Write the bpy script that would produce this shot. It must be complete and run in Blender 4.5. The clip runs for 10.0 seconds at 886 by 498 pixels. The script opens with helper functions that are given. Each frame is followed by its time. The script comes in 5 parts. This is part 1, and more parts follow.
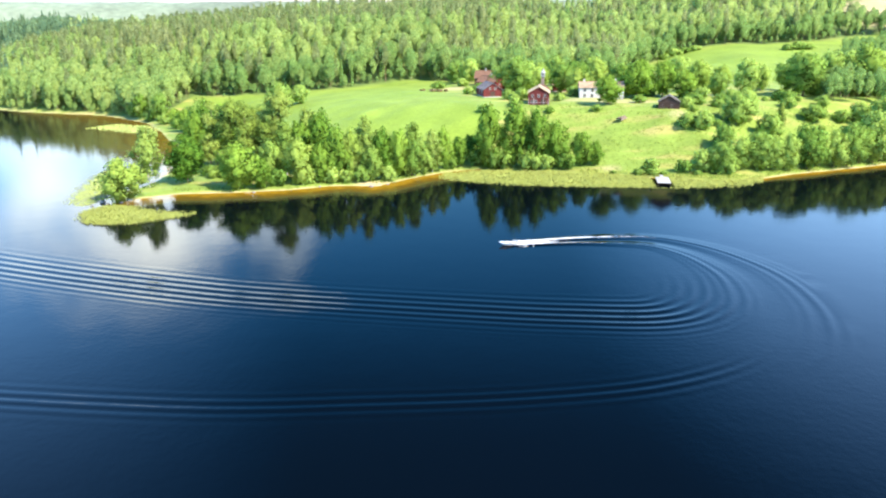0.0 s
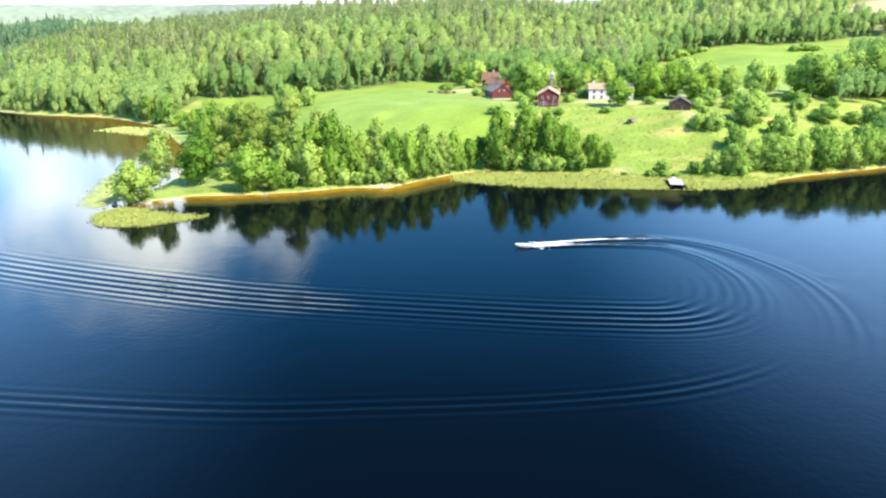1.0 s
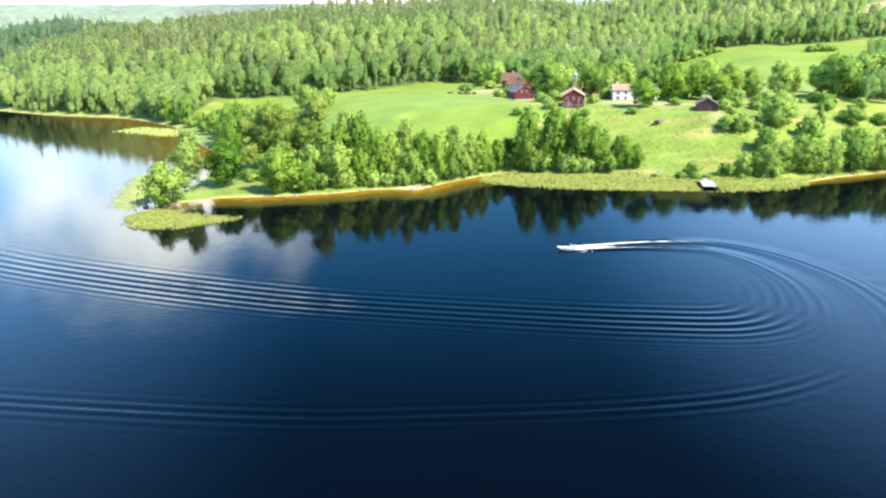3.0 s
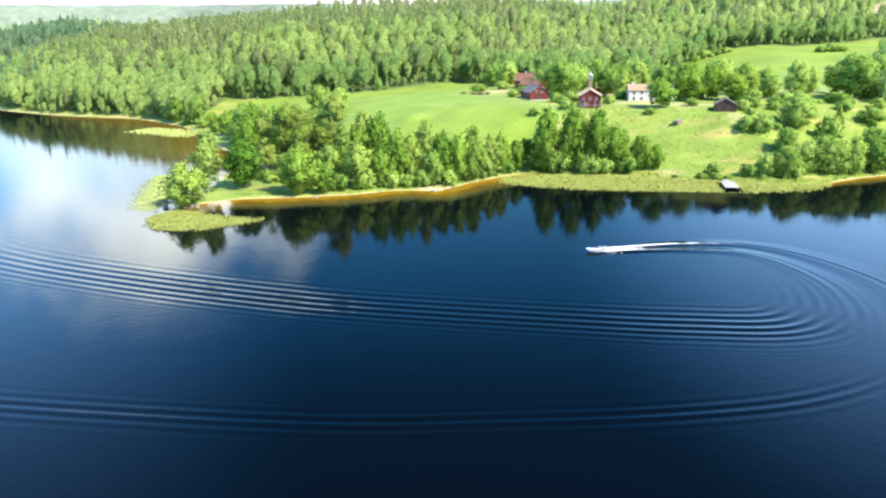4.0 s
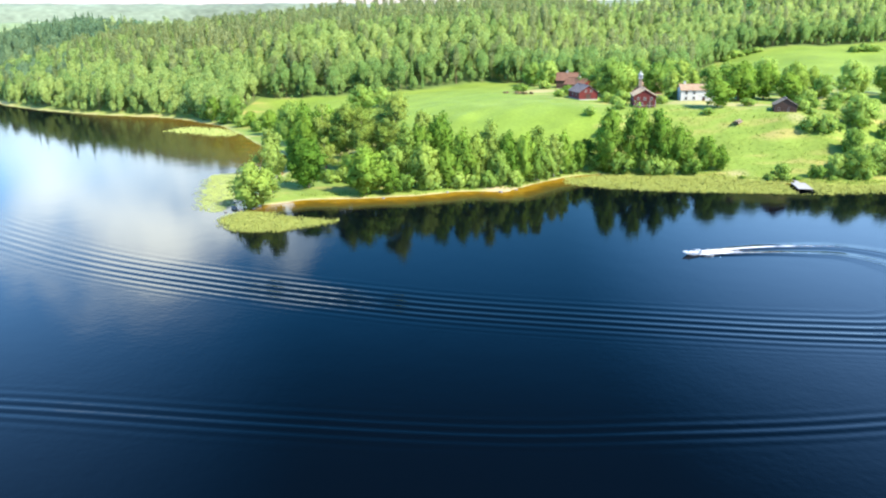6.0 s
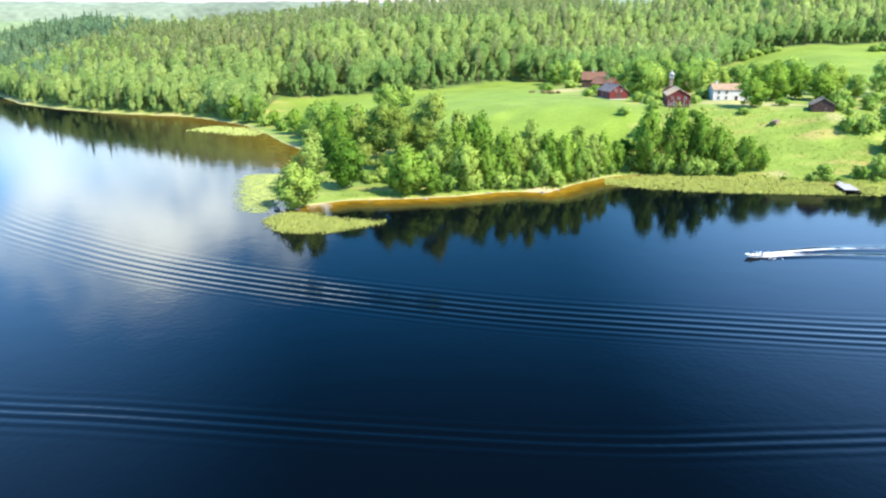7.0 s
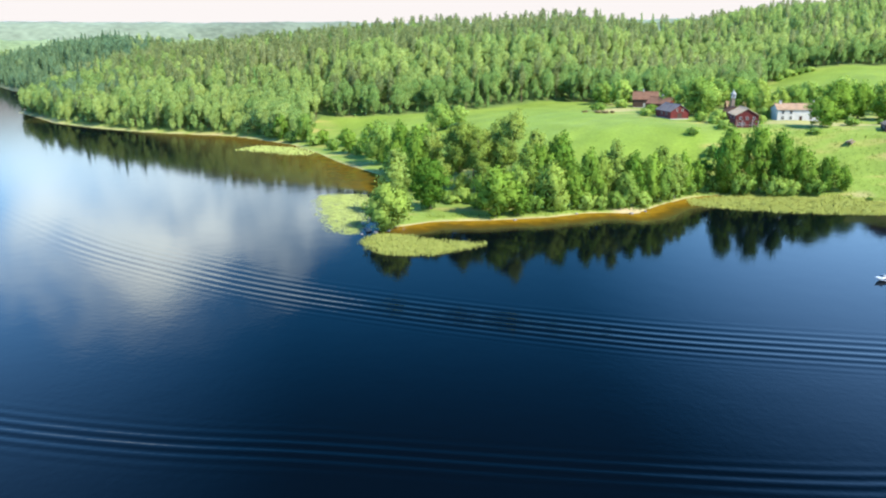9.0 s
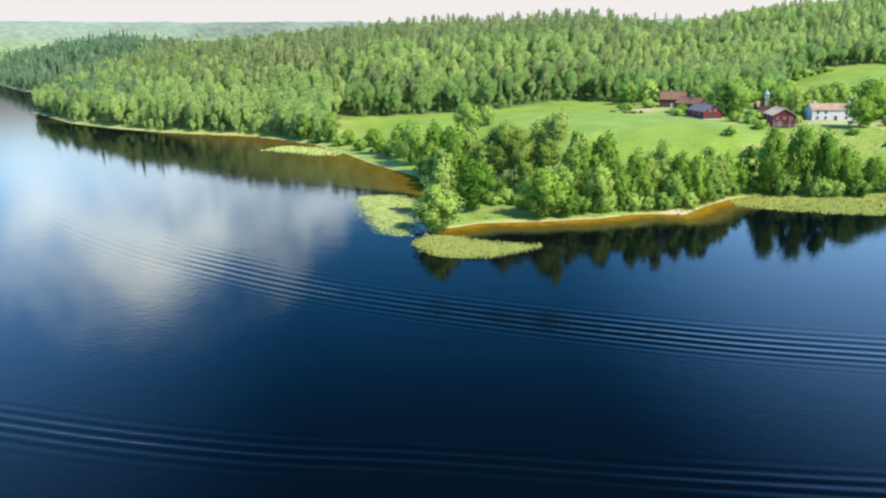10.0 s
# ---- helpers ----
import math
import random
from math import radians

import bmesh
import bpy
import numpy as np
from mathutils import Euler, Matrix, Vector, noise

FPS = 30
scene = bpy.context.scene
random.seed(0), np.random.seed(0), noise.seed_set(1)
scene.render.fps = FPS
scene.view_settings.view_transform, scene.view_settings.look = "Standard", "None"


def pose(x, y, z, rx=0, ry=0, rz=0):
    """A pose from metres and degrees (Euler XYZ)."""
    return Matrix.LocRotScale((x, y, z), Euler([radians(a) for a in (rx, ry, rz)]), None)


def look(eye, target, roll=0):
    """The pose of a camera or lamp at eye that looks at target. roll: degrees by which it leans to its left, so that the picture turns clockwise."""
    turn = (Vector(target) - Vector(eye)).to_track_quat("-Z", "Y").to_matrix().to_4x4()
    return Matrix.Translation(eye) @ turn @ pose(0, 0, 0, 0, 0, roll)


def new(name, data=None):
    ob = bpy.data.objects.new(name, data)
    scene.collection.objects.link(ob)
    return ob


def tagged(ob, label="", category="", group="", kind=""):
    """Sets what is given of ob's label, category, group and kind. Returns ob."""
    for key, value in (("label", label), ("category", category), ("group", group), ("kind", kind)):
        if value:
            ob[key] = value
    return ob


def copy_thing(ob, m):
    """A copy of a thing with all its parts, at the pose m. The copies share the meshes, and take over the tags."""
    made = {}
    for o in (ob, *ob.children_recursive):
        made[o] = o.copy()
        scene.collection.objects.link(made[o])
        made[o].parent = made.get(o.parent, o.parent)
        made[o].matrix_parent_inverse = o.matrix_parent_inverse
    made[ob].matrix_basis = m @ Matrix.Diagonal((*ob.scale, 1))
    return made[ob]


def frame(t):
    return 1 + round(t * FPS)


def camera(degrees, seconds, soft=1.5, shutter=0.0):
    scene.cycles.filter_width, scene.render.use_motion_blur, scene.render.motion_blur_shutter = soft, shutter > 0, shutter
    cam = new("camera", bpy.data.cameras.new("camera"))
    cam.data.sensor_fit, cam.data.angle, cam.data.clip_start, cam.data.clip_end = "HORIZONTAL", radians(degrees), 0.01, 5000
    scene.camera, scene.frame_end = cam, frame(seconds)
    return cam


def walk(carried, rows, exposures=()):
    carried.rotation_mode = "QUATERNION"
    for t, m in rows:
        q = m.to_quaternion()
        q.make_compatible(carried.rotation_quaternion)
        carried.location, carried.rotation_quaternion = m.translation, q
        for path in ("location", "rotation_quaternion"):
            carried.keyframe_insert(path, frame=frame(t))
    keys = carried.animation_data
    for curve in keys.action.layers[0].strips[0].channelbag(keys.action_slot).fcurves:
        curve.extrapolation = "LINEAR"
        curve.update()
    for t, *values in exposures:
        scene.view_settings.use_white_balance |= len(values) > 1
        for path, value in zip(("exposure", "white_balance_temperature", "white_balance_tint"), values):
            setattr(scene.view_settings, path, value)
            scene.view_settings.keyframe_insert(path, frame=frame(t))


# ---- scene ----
cam = camera(61.5, 10.0, soft=2.1)
PATH = [
    (0, (12.709, -1.624, 49.905), (12.433, 0.27, 49.324), -0.6),
    (0.5, (11.208, -1.542, 49.825), (10.929, 0.351, 49.245), -0.7),
    (1, (9.428, -1.364, 49.761), (9.147, 0.531, 49.185), -0.7),
    (1.5, (7.523, -1.342, 49.788), (7.24, 0.552, 49.212), -0.7),
    (2, (5.095, -1.386, 50.036), (4.811, 0.508, 49.46), -0.7),
    (2.5, (2.761, -1.321, 50.053), (2.475, 0.573, 49.477), -0.7),
    (4, (-6.358, -0.58, 50.07), (-6.644, 1.314, 49.495), -0.7),
    (4.5, (-10.782, -0.432, 50.037), (-11.068, 1.462, 49.462), -0.7),
    (5, (-15.97, -0.251, 49.943), (-16.256, 1.643, 49.368), -0.6),
    (5.5, (-21.519, -0.094, 49.803), (-21.805, 1.801, 49.228), -0.6),
    (7, (-40.924, 0.73, 49.974), (-41.207, 2.623, 49.395), -0.5),
    (7.5, (-47.357, 1.257, 49.829), (-47.64, 3.15, 49.25), -0.5),
    (8, (-54.391, 1.488, 49.753), (-54.672, 3.381, 49.174), -0.5),
    (8.5, (-61.194, 1.606, 49.891), (-61.472, 3.506, 49.33), -0.4),
    (9, (-68.61, 1.237, 49.834), (-68.885, 3.146, 49.303), -0.4),
    (9.5, (-75.547, 1.457, 49.801), (-75.821, 3.366, 49.27), -0.4),
    (10, (-83.218, 1.764, 49.776), (-83.487, 3.673, 49.245), -0.4),
]
walk(cam, [(t, look(eye, target, roll)) for t, eye, target, roll in PATH],
     exposures=[(0, 1.23, 7080, 12), (2.5, 1.17, 7040, 12), (5.5, 1.06, 6960, 11.5), (8.0, 0.97, 6840, 10.5), (9.0, 0.78, 6780, 9.5), (10, 0.66, 6760, 9)])

# ---- light ----
SUN_DIR = Vector((0.66, -0.36, 0.78)).normalized()
world = bpy.data.worlds.new("sky")
scene.world = world
world.use_nodes = True
wt = world.node_tree
wt.nodes.clear()
sky = wt.nodes.new("ShaderNodeTexSky")
sky.sky_type, sky.sun_disc = "NISHITA", False
sky.sun_elevation = math.asin(SUN_DIR.z)
sky.sun_rotation = math.atan2(SUN_DIR.x, SUN_DIR.y)
sky.air_density, sky.dust_density, sky.ozone_density = 0.9, 0.7, 2.0
coord = wt.nodes.new("ShaderNodeTexCoord")
split = wt.nodes.new("ShaderNodeSeparateXYZ")
wt.links.new(coord.outputs["Generated"], split.inputs[0])
# clouds are a thin deck: the direction is projected onto a plane overhead
zz = wt.nodes.new("ShaderNodeMath"); zz.operation = "MAXIMUM"; zz.inputs[1].default_value = 0.02
wt.links.new(split.outputs[2], zz.inputs[0])
zadd = wt.nodes.new("ShaderNodeMath"); zadd.operation = "ADD"; zadd.inputs[1].default_value = 0.12
wt.links.new(zz.outputs[0], zadd.inputs[0])
deck = wt.nodes.new("ShaderNodeVectorMath"); deck.operation = "DIVIDE"
comb = wt.nodes.new("ShaderNodeCombineXYZ")
for k in range(3):
    wt.links.new(zadd.outputs[0], comb.inputs[k])
wt.links.new(coord.outputs["Generated"], deck.inputs[0])
wt.links.new(comb.outputs[0], deck.inputs[1])
shift = wt.nodes.new("ShaderNodeVectorMath"); shift.operation = "ADD"
shift.inputs[1].default_value = (1.3, 0.4, 0.0)
wt.links.new(deck.outputs[0], shift.inputs[0])
cloud = wt.nodes.new("ShaderNodeTexNoise")
cloud.inputs["Scale"].default_value, cloud.inputs["Detail"].default_value = 0.55, 6
cloud.inputs["Roughness"].default_value = 0.55
wt.links.new(shift.outputs[0], cloud.inputs["Vector"])
cover = wt.nodes.new("ShaderNodeMapRange")
cover.inputs["From Min"].default_value, cover.inputs["From Max"].default_value = 0.74, 0.92
wt.links.new(cloud.outputs["Fac"], cover.inputs["Value"])
# a bright white band of cloud and haze along the horizon
low = wt.nodes.new("ShaderNodeMapRange")
low.interpolation_type = "SMOOTHSTEP"
low.inputs["From Min"].default_value, low.inputs["From Max"].default_value = 0.055, 0.17
low.inputs["To Min"].default_value, low.inputs["To Max"].default_value = 1.0, 0.0
wt.links.new(split.outputs[2], low.inputs["Value"])
# the bank of summer cloud over the far end of the lake, which the water mirrors
bank_dir = wt.nodes.new("ShaderNodeVectorMath"); bank_dir.operation = "DOT_PRODUCT"
bank_dir.inputs[1].default_value = Vector((-0.470, 0.866, 0.15)).normalized()
wt.links.new(coord.outputs["Generated"], bank_dir.inputs[0])
puff = wt.nodes.new("ShaderNodeTexNoise")
puff.inputs["Scale"].default_value, puff.inputs["Detail"].default_value = 6.5, 7
wt.links.new(coord.outputs["Generated"], puff.inputs["Vector"])
near_bank = wt.nodes.new("ShaderNodeMapRange")
near_bank.inputs["From Min"].default_value, near_bank.inputs["From Max"].default_value = 0.976, 0.9995
near_bank.clamp = False
wt.links.new(bank_dir.outputs["Value"], near_bank.inputs["Value"])
bsum = wt.nodes.new("ShaderNodeMath"); bsum.operation = "MULTIPLY_ADD"
wt.links.new(puff.outputs["Fac"], bsum.inputs[0])
bsum.inputs[1].default_value = 4.1
wt.links.new(near_bank.outputs[0], bsum.inputs[2])
bcov = wt.nodes.new("ShaderNodeMapRange")
bcov.interpolation_type = "SMOOTHSTEP"
bcov.inputs["From Min"].default_value, bcov.inputs["From Max"].default_value = 1.75, 3.05
wt.links.new(bsum.outputs[0], bcov.inputs["Value"])
# and it does not reach far up
under = wt.nodes.new("ShaderNodeMapRange")
under.interpolation_type = "SMOOTHSTEP"
under.inputs["From Min"].default_value, under.inputs["From Max"].default_value = 0.25, 0.39
under.inputs["To Min"].default_value, under.inputs["To Max"].default_value = 1.0, 0.0
wt.links.new(split.outputs[2], under.inputs["Value"])
bank = wt.nodes.new("ShaderNodeMath"); bank.operation = "MULTIPLY"
wt.links.new(bcov.outputs[0], bank.inputs[0])
wt.links.new(under.outputs[0], bank.inputs[1])
# the blue is paler and brighter towards both ends of the lake
thin_dir = wt.nodes.new("ShaderNodeVectorMath"); thin_dir.operation = "DOT_PRODUCT"
thin_dir.inputs[1].default_value = Vector((0.49, 0.85, 0.15)).normalized()
wt.links.new(coord.outputs["Generated"], thin_dir.inputs[0])
thin = wt.nodes.new("ShaderNodeMapRange")
thin.interpolation_type = "SMOOTHSTEP"
thin.inputs["From Min"].default_value, thin.inputs["From Max"].default_value = 0.865, 1.0
thin.inputs["To Max"].default_value = 4.1
wt.links.new(thin_dir.outputs["Value"], thin.inputs["Value"])
veil_dir = wt.nodes.new("ShaderNodeVectorMath"); veil_dir.operation = "DOT_PRODUCT"
veil_dir.inputs[1].default_value = Vector((-0.80, 0.56, 0.36)).normalized()
wt.links.new(coord.outputs["Generated"], veil_dir.inputs[0])
veil = wt.nodes.new("ShaderNodeMapRange")
veil.interpolation_type = "SMOOTHSTEP"
veil.inputs["From Min"].default_value, veil.inputs["From Max"].default_value = 0.83, 1.0
veil.inputs["To Max"].default_value = 2.9
wt.links.new(veil_dir.outputs["Value"], veil.inputs["Value"])
vmax = wt.nodes.new("ShaderNodeMath"); vmax.operation = "MAXIMUM"
wt.links.new(veil.outputs[0], vmax.inputs[0])
wt.links.new(thin.outputs[0], vmax.inputs[1])
allc = wt.nodes.new("ShaderNodeMath"); allc.operation = "MAXIMUM"
wt.links.new(cover.outputs[0], allc.inputs[0])
wt.links.new(bank.outputs[0], allc.inputs[1])
mixc = wt.nodes.new("ShaderNodeMix"); mixc.data_type = "RGBA"
wt.links.new(low.outputs[0], mixc.inputs["Factor"])
deep = wt.nodes.new("ShaderNodeHueSaturation")
fade_out = wt.nodes.new("ShaderNodeMath"); fade_out.operation = "MULTIPLY_ADD"
fade_out.inputs[1].default_value, fade_out.inputs[2].default_value = -0.065, 1.5
wt.links.new(vmax.outputs[0], fade_out.inputs[0])
wt.links.new(fade_out.outputs[0], deep.inputs["Saturation"])
wt.links.new(sky.outputs[0], deep.inputs["Color"])
gain = wt.nodes.new("ShaderNodeMath"); gain.operation = "ADD"
wt.links.new(vmax.outputs[0], gain.inputs[0])
# the sky deepens overhead
dome = wt.nodes.new("ShaderNodeMapRange")
dome.interpolation_type = "SMOOTHSTEP"
dome.inputs["From Min"].default_value, dome.inputs["From Max"].default_value = 0.33, 0.53
dome.inputs["To Min"].default_value, dome.inputs["To Max"].default_value = 2.05, 0.97
wt.links.new(split.outputs[2], dome.inputs["Value"])
wt.links.new(dome.outputs[0], gain.inputs[1])
pale = wt.nodes.new("ShaderNodeVectorMath"); pale.operation = "SCALE"
wt.links.new(deep.outputs[0], pale.inputs[0])
wt.links.new(gain.outputs[0], pale.inputs["Scale"])
wt.links.new(pale.outputs[0], mixc.inputs["A"])
# close to the horizon the haze is greyer
grey = wt.nodes.new("ShaderNodeMapRange")
grey.interpolation_type = "SMOOTHSTEP"
grey.inputs["From Min"].default_value, grey.inputs["From Max"].default_value = 0.06, 0.14
wt.links.new(split.outputs[2], grey.inputs["Value"])
haze = wt.nodes.new("ShaderNodeMix"); haze.data_type = "RGBA"
haze.inputs["A"].default_value, haze.inputs["B"].default_value = (3.75, 3.63, 3.75, 1), (9.5, 10.9, 11.5, 1)
wt.links.new(grey.outputs[0], haze.inputs["Factor"])
wt.links.new(haze.outputs["Result"], mixc.inputs["B"])
bg = wt.nodes.new("ShaderNodeBackground")
bg.inputs["Strength"].default_value = 0.149
# the sunlit clouds stand above the haze
lift_off = wt.nodes.new("ShaderNodeMath"); lift_off.operation = "MULTIPLY"
wt.links.new(allc.outputs[0], lift_off.inputs[0])
rise_up = wt.nodes.new("ShaderNodeMapRange")
rise_up.interpolation_type = "SMOOTHSTEP"
rise_up.inputs["From Min"].default_value, rise_up.inputs["From Max"].default_value = 0.06, 0.24
wt.links.new(split.outputs[2], rise_up.inputs["Value"])
wt.links.new(rise_up.outputs[0], lift_off.inputs[1])
sunlit = wt.nodes.new("ShaderNodeMix"); sunlit.data_type = "RGBA"
sunlit.inputs["B"].default_value = (28.0, 32.0, 33.0, 1)
wt.links.new(lift_off.outputs[0], sunlit.inputs["Factor"])
wt.links.new(mixc.outputs["Result"], sunlit.inputs["A"])
wt.links.new(sunlit.outputs["Result"], bg.inputs["Color"])
wout = wt.nodes.new("ShaderNodeOutputWorld")
wt.links.new(bg.outputs[0], wout.inputs[0])

sun_data = bpy.data.lights.new("sun", "SUN")
sun_data.energy, sun_data.angle, sun_data.color = 4.5, radians(0.53), (1.0, 0.955, 0.85)
sun = new("sun", sun_data)
sun.matrix_world = look(SUN_DIR * 500, (0, 0, 0))

# ---- shape of the land ----
# waterline from the far bay round the point and along the farm's shore
SHORE = [(-5000, 5400), (-1004, 1126), (-830, 954), (-690, 812), (-600, 765), (-525, 650), (-484, 545), (-433, 499), (-399, 468), (-352, 441), (-306, 421), (-270, 412.5), (-249, 408),
         (-227, 394), (-200, 373), (-174, 339), (-158, 315), (-144, 298), (-133, 285), (-127, 266), (-121, 246), (-117.5, 228),
         (-117, 211), (-113, 200.5), (-108, 204), (-101, 210), (-86, 213), (-69, 218.5), (-57, 226), (-48, 227.5),
         (-42, 227), (-33, 241), (-22, 253.5), (-12, 259), (2, 258), (18, 256), (31, 254), (47, 249), (66, 247),
         (81, 250), (93, 259), (110, 268), (131, 280), (175, 300), (260, 312), (480, 320), (900, 380), (5000, 600)]
OUTLINE = SHORE + [(5200, 5600)]


def sstep(a, b, v):
    u = np.clip((np.asarray(v, float) - a) / (b - a), 0, 1)
    return u * u * (3 - 2 * u)


def line_dist(px, py, line):
    """Distance of points from an open line, and how far along it the nearest place lies."""
    best = np.full(px.shape, 1e12)
    along = np.zeros(px.shape)
    run = 0.0
    for (ax, ay), (bx, by) in zip(line, line[1:]):
        ux, uy = bx - ax, by - ay
        n2 = ux * ux + uy * uy
        s = np.clip(((px - ax) * ux + (py - ay) * uy) / n2, 0, 1)
        d2 = (px - ax - s * ux) ** 2 + (py - ay - s * uy) ** 2
        near = d2 < best
        best = np.where(near, d2, best)
        along = np.where(near, run + s * math.sqrt(n2), along)
        run += math.sqrt(n2)
    return np.sqrt(best), along


def inside(px, py, poly):
    res = np.zeros(px.shape, bool)
    for (ax, ay), (bx, by) in zip(poly, poly[1:] + poly[:1]):
        if ay != by:
            res ^= ((ay > py) != (by > py)) & (px < (bx - ax) * (py - ay) / (by - ay) + ax)
    return res


def shore_dist(px, py):
    """Metres inland from the waterline, negative over the lake."""
    d, _ = line_dist(px, py, SHORE)
    d = d + 0.5 * np.sin(px * 0.37 + 1.3 * np.sin(py * 0.21)) * np.minimum(1, d / 2)
    return np.where(inside(px, py, OUTLINE), d, -d)


def foot(px):
    """How far back the woods begin."""
    return np.interp(px, [-215, -160, -110, -63, -33, 0, 48, 62, 74, 90, 104, 112, 130, 170, 250, 400],
                     [432, 428, 433, 448, 432, 430, 455, 520, 562, 582, 592, 597, 602, 608, 634, 560])


def land(px, py):
    px, py = np.asarray(px, float), np.asarray(py, float)
    d = shore_dist(px, py)
    di = np.maximum(d, 0)
    left = sstep(-175, -240, px)
    right = sstep(-60, -20, px)
    plateau = 11.0 + 6.5 * sstep(-150, -20, px) + 15.0 * sstep(60, 150, px) * sstep(455, 625, py) - 4.0 * sstep(110, 160, px) * sstep(330, 390, py) * sstep(510, 450, py)
    ramp = 85 - 30 * right
    rise = plateau * sstep(0, 1, di / ramp)
    rise = rise * (0.16 + 0.84 * sstep(232, 335, py + np.maximum(0, px + 60) * 1.5))
    west = 33 * np.clip(di / 110, 0, 1) ** 1.05 + 0.10 * np.clip(di - 110, 0, 190)
    west = west * (1 - 0.25 * sstep(-300, -420, px))
    west = west + (6 * sstep(-330, -420, px) + 9 * sstep(-460, -560, px)) * sstep(0, 70, di)
    west = west + 11 * sstep(730, 860, py) * sstep(-530, -640, px) * sstep(0, 60, di)
    z = rise * (1 - left) + west * left
    # the wooded hill: a steep foot, then a long even climb
    yf = np.interp(px, [-400, -80, -50, -20, 0, 40, 80, 125, 175, 320], [428, 430, 452, 475, 495, 535, 560, 590, 610, 600])
    run = np.interp(px, [-80, -40, 0, 60, 175], [75, 90, 130, 110, 110])
    back = 25 * sstep(0, 1, (py - yf) / run)
    back = back + np.interp(px, [-60, 60], [0.08, 0.12]) * np.clip(py - yf - run, 0, np.maximum(1, 775 - yf - run))
    back = (back + 20 * sstep(640, 900, py) * sstep(60, 330, px)) * (1 - left)
    back = back * (1 - 0.4 * sstep(800, 1300, py))
    z = z + back
    far = sstep(900, 1500, np.hypot(px, py))
    z = z * (1 - far) + far * (26 + 10 * np.sin(px * 0.004) * np.cos(py * 0.003)) * sstep(0, 60, di)
    z = z + 0.45 * sstep(0, 2.5, di)
    z = z + sstep(4, 40, di) * (0.5 * np.sin(px * 0.11 + 2) * np.sin(py * 0.09) + 0.25 * np.sin(px * 0.31) * np.cos(py * 0.27 + 1))
    bed = -3.5 * sstep(0, 1, -d / 22) - 0.05
    return np.where(d > 0, z, bed)


def land_at(x, y):
    return float(land(np.array([x]), np.array([y]))[0])

# ---- materials ----
def material(name, base, rough=0.8, vary=0.25, big=0.15, small=2.5, bump=0.15, metallic=0.0, spec=0.3):
    """A surface with stains at a large scale, grain at a small one, and fine relief."""
    m = bpy.data.materials.new(name)
    m.use_nodes = True
    nt = m.node_tree
    b = nt.nodes["Principled BSDF"]
    b.inputs["Roughness"].default_value, b.inputs["Metallic"].default_value = rough, metallic
    b.inputs["Specular IOR Level"].default_value = spec
    tc = nt.nodes.new("ShaderNodeNewGeometry")
    fine = nt.nodes.new("ShaderNodeTexNoise")
    fine.inputs["Scale"].default_value, fine.inputs["Detail"].default_value = small, 5
    wide = nt.nodes.new("ShaderNodeTexNoise")
    wide.inputs["Scale"].default_value, wide.inputs["Detail"].default_value = big, 4
    for n in (fine, wide):
        nt.links.new(tc.outputs["Position"], n.inputs["Vector"])
    both = nt.nodes.new("ShaderNodeMath"); both.operation = "ADD"
    nt.links.new(fine.outputs["Fac"], both.inputs[0])
    nt.links.new(wide.outputs["Fac"], both.inputs[1])
    rng = nt.nodes.new("ShaderNodeMapRange")
    rng.inputs["From Min"].default_value, rng.inputs["From Max"].default_value = 0.65, 1.35
    rng.inputs["To Min"].default_value, rng.inputs["To Max"].default_value = 1 - vary, 1 + vary
    nt.links.new(both.outputs[0], rng.inputs["Value"])
    mul = nt.nodes.new("ShaderNodeVectorMath"); mul.operation = "SCALE"
    mul.inputs[0].default_value = base
    nt.links.new(rng.outputs[0], mul.inputs["Scale"])
    nt.links.new(mul.outputs[0], b.inputs["Base Color"])
    if bump:
        bp = nt.nodes.new("ShaderNodeBump")
        bp.inputs["Strength"].default_value, bp.inputs["Distance"].default_value = bump, 0.1
        nt.links.new(fine.outputs["Fac"], bp.inputs["Height"])
        nt.links.new(bp.outputs[0], b.inputs["Normal"])
    return m


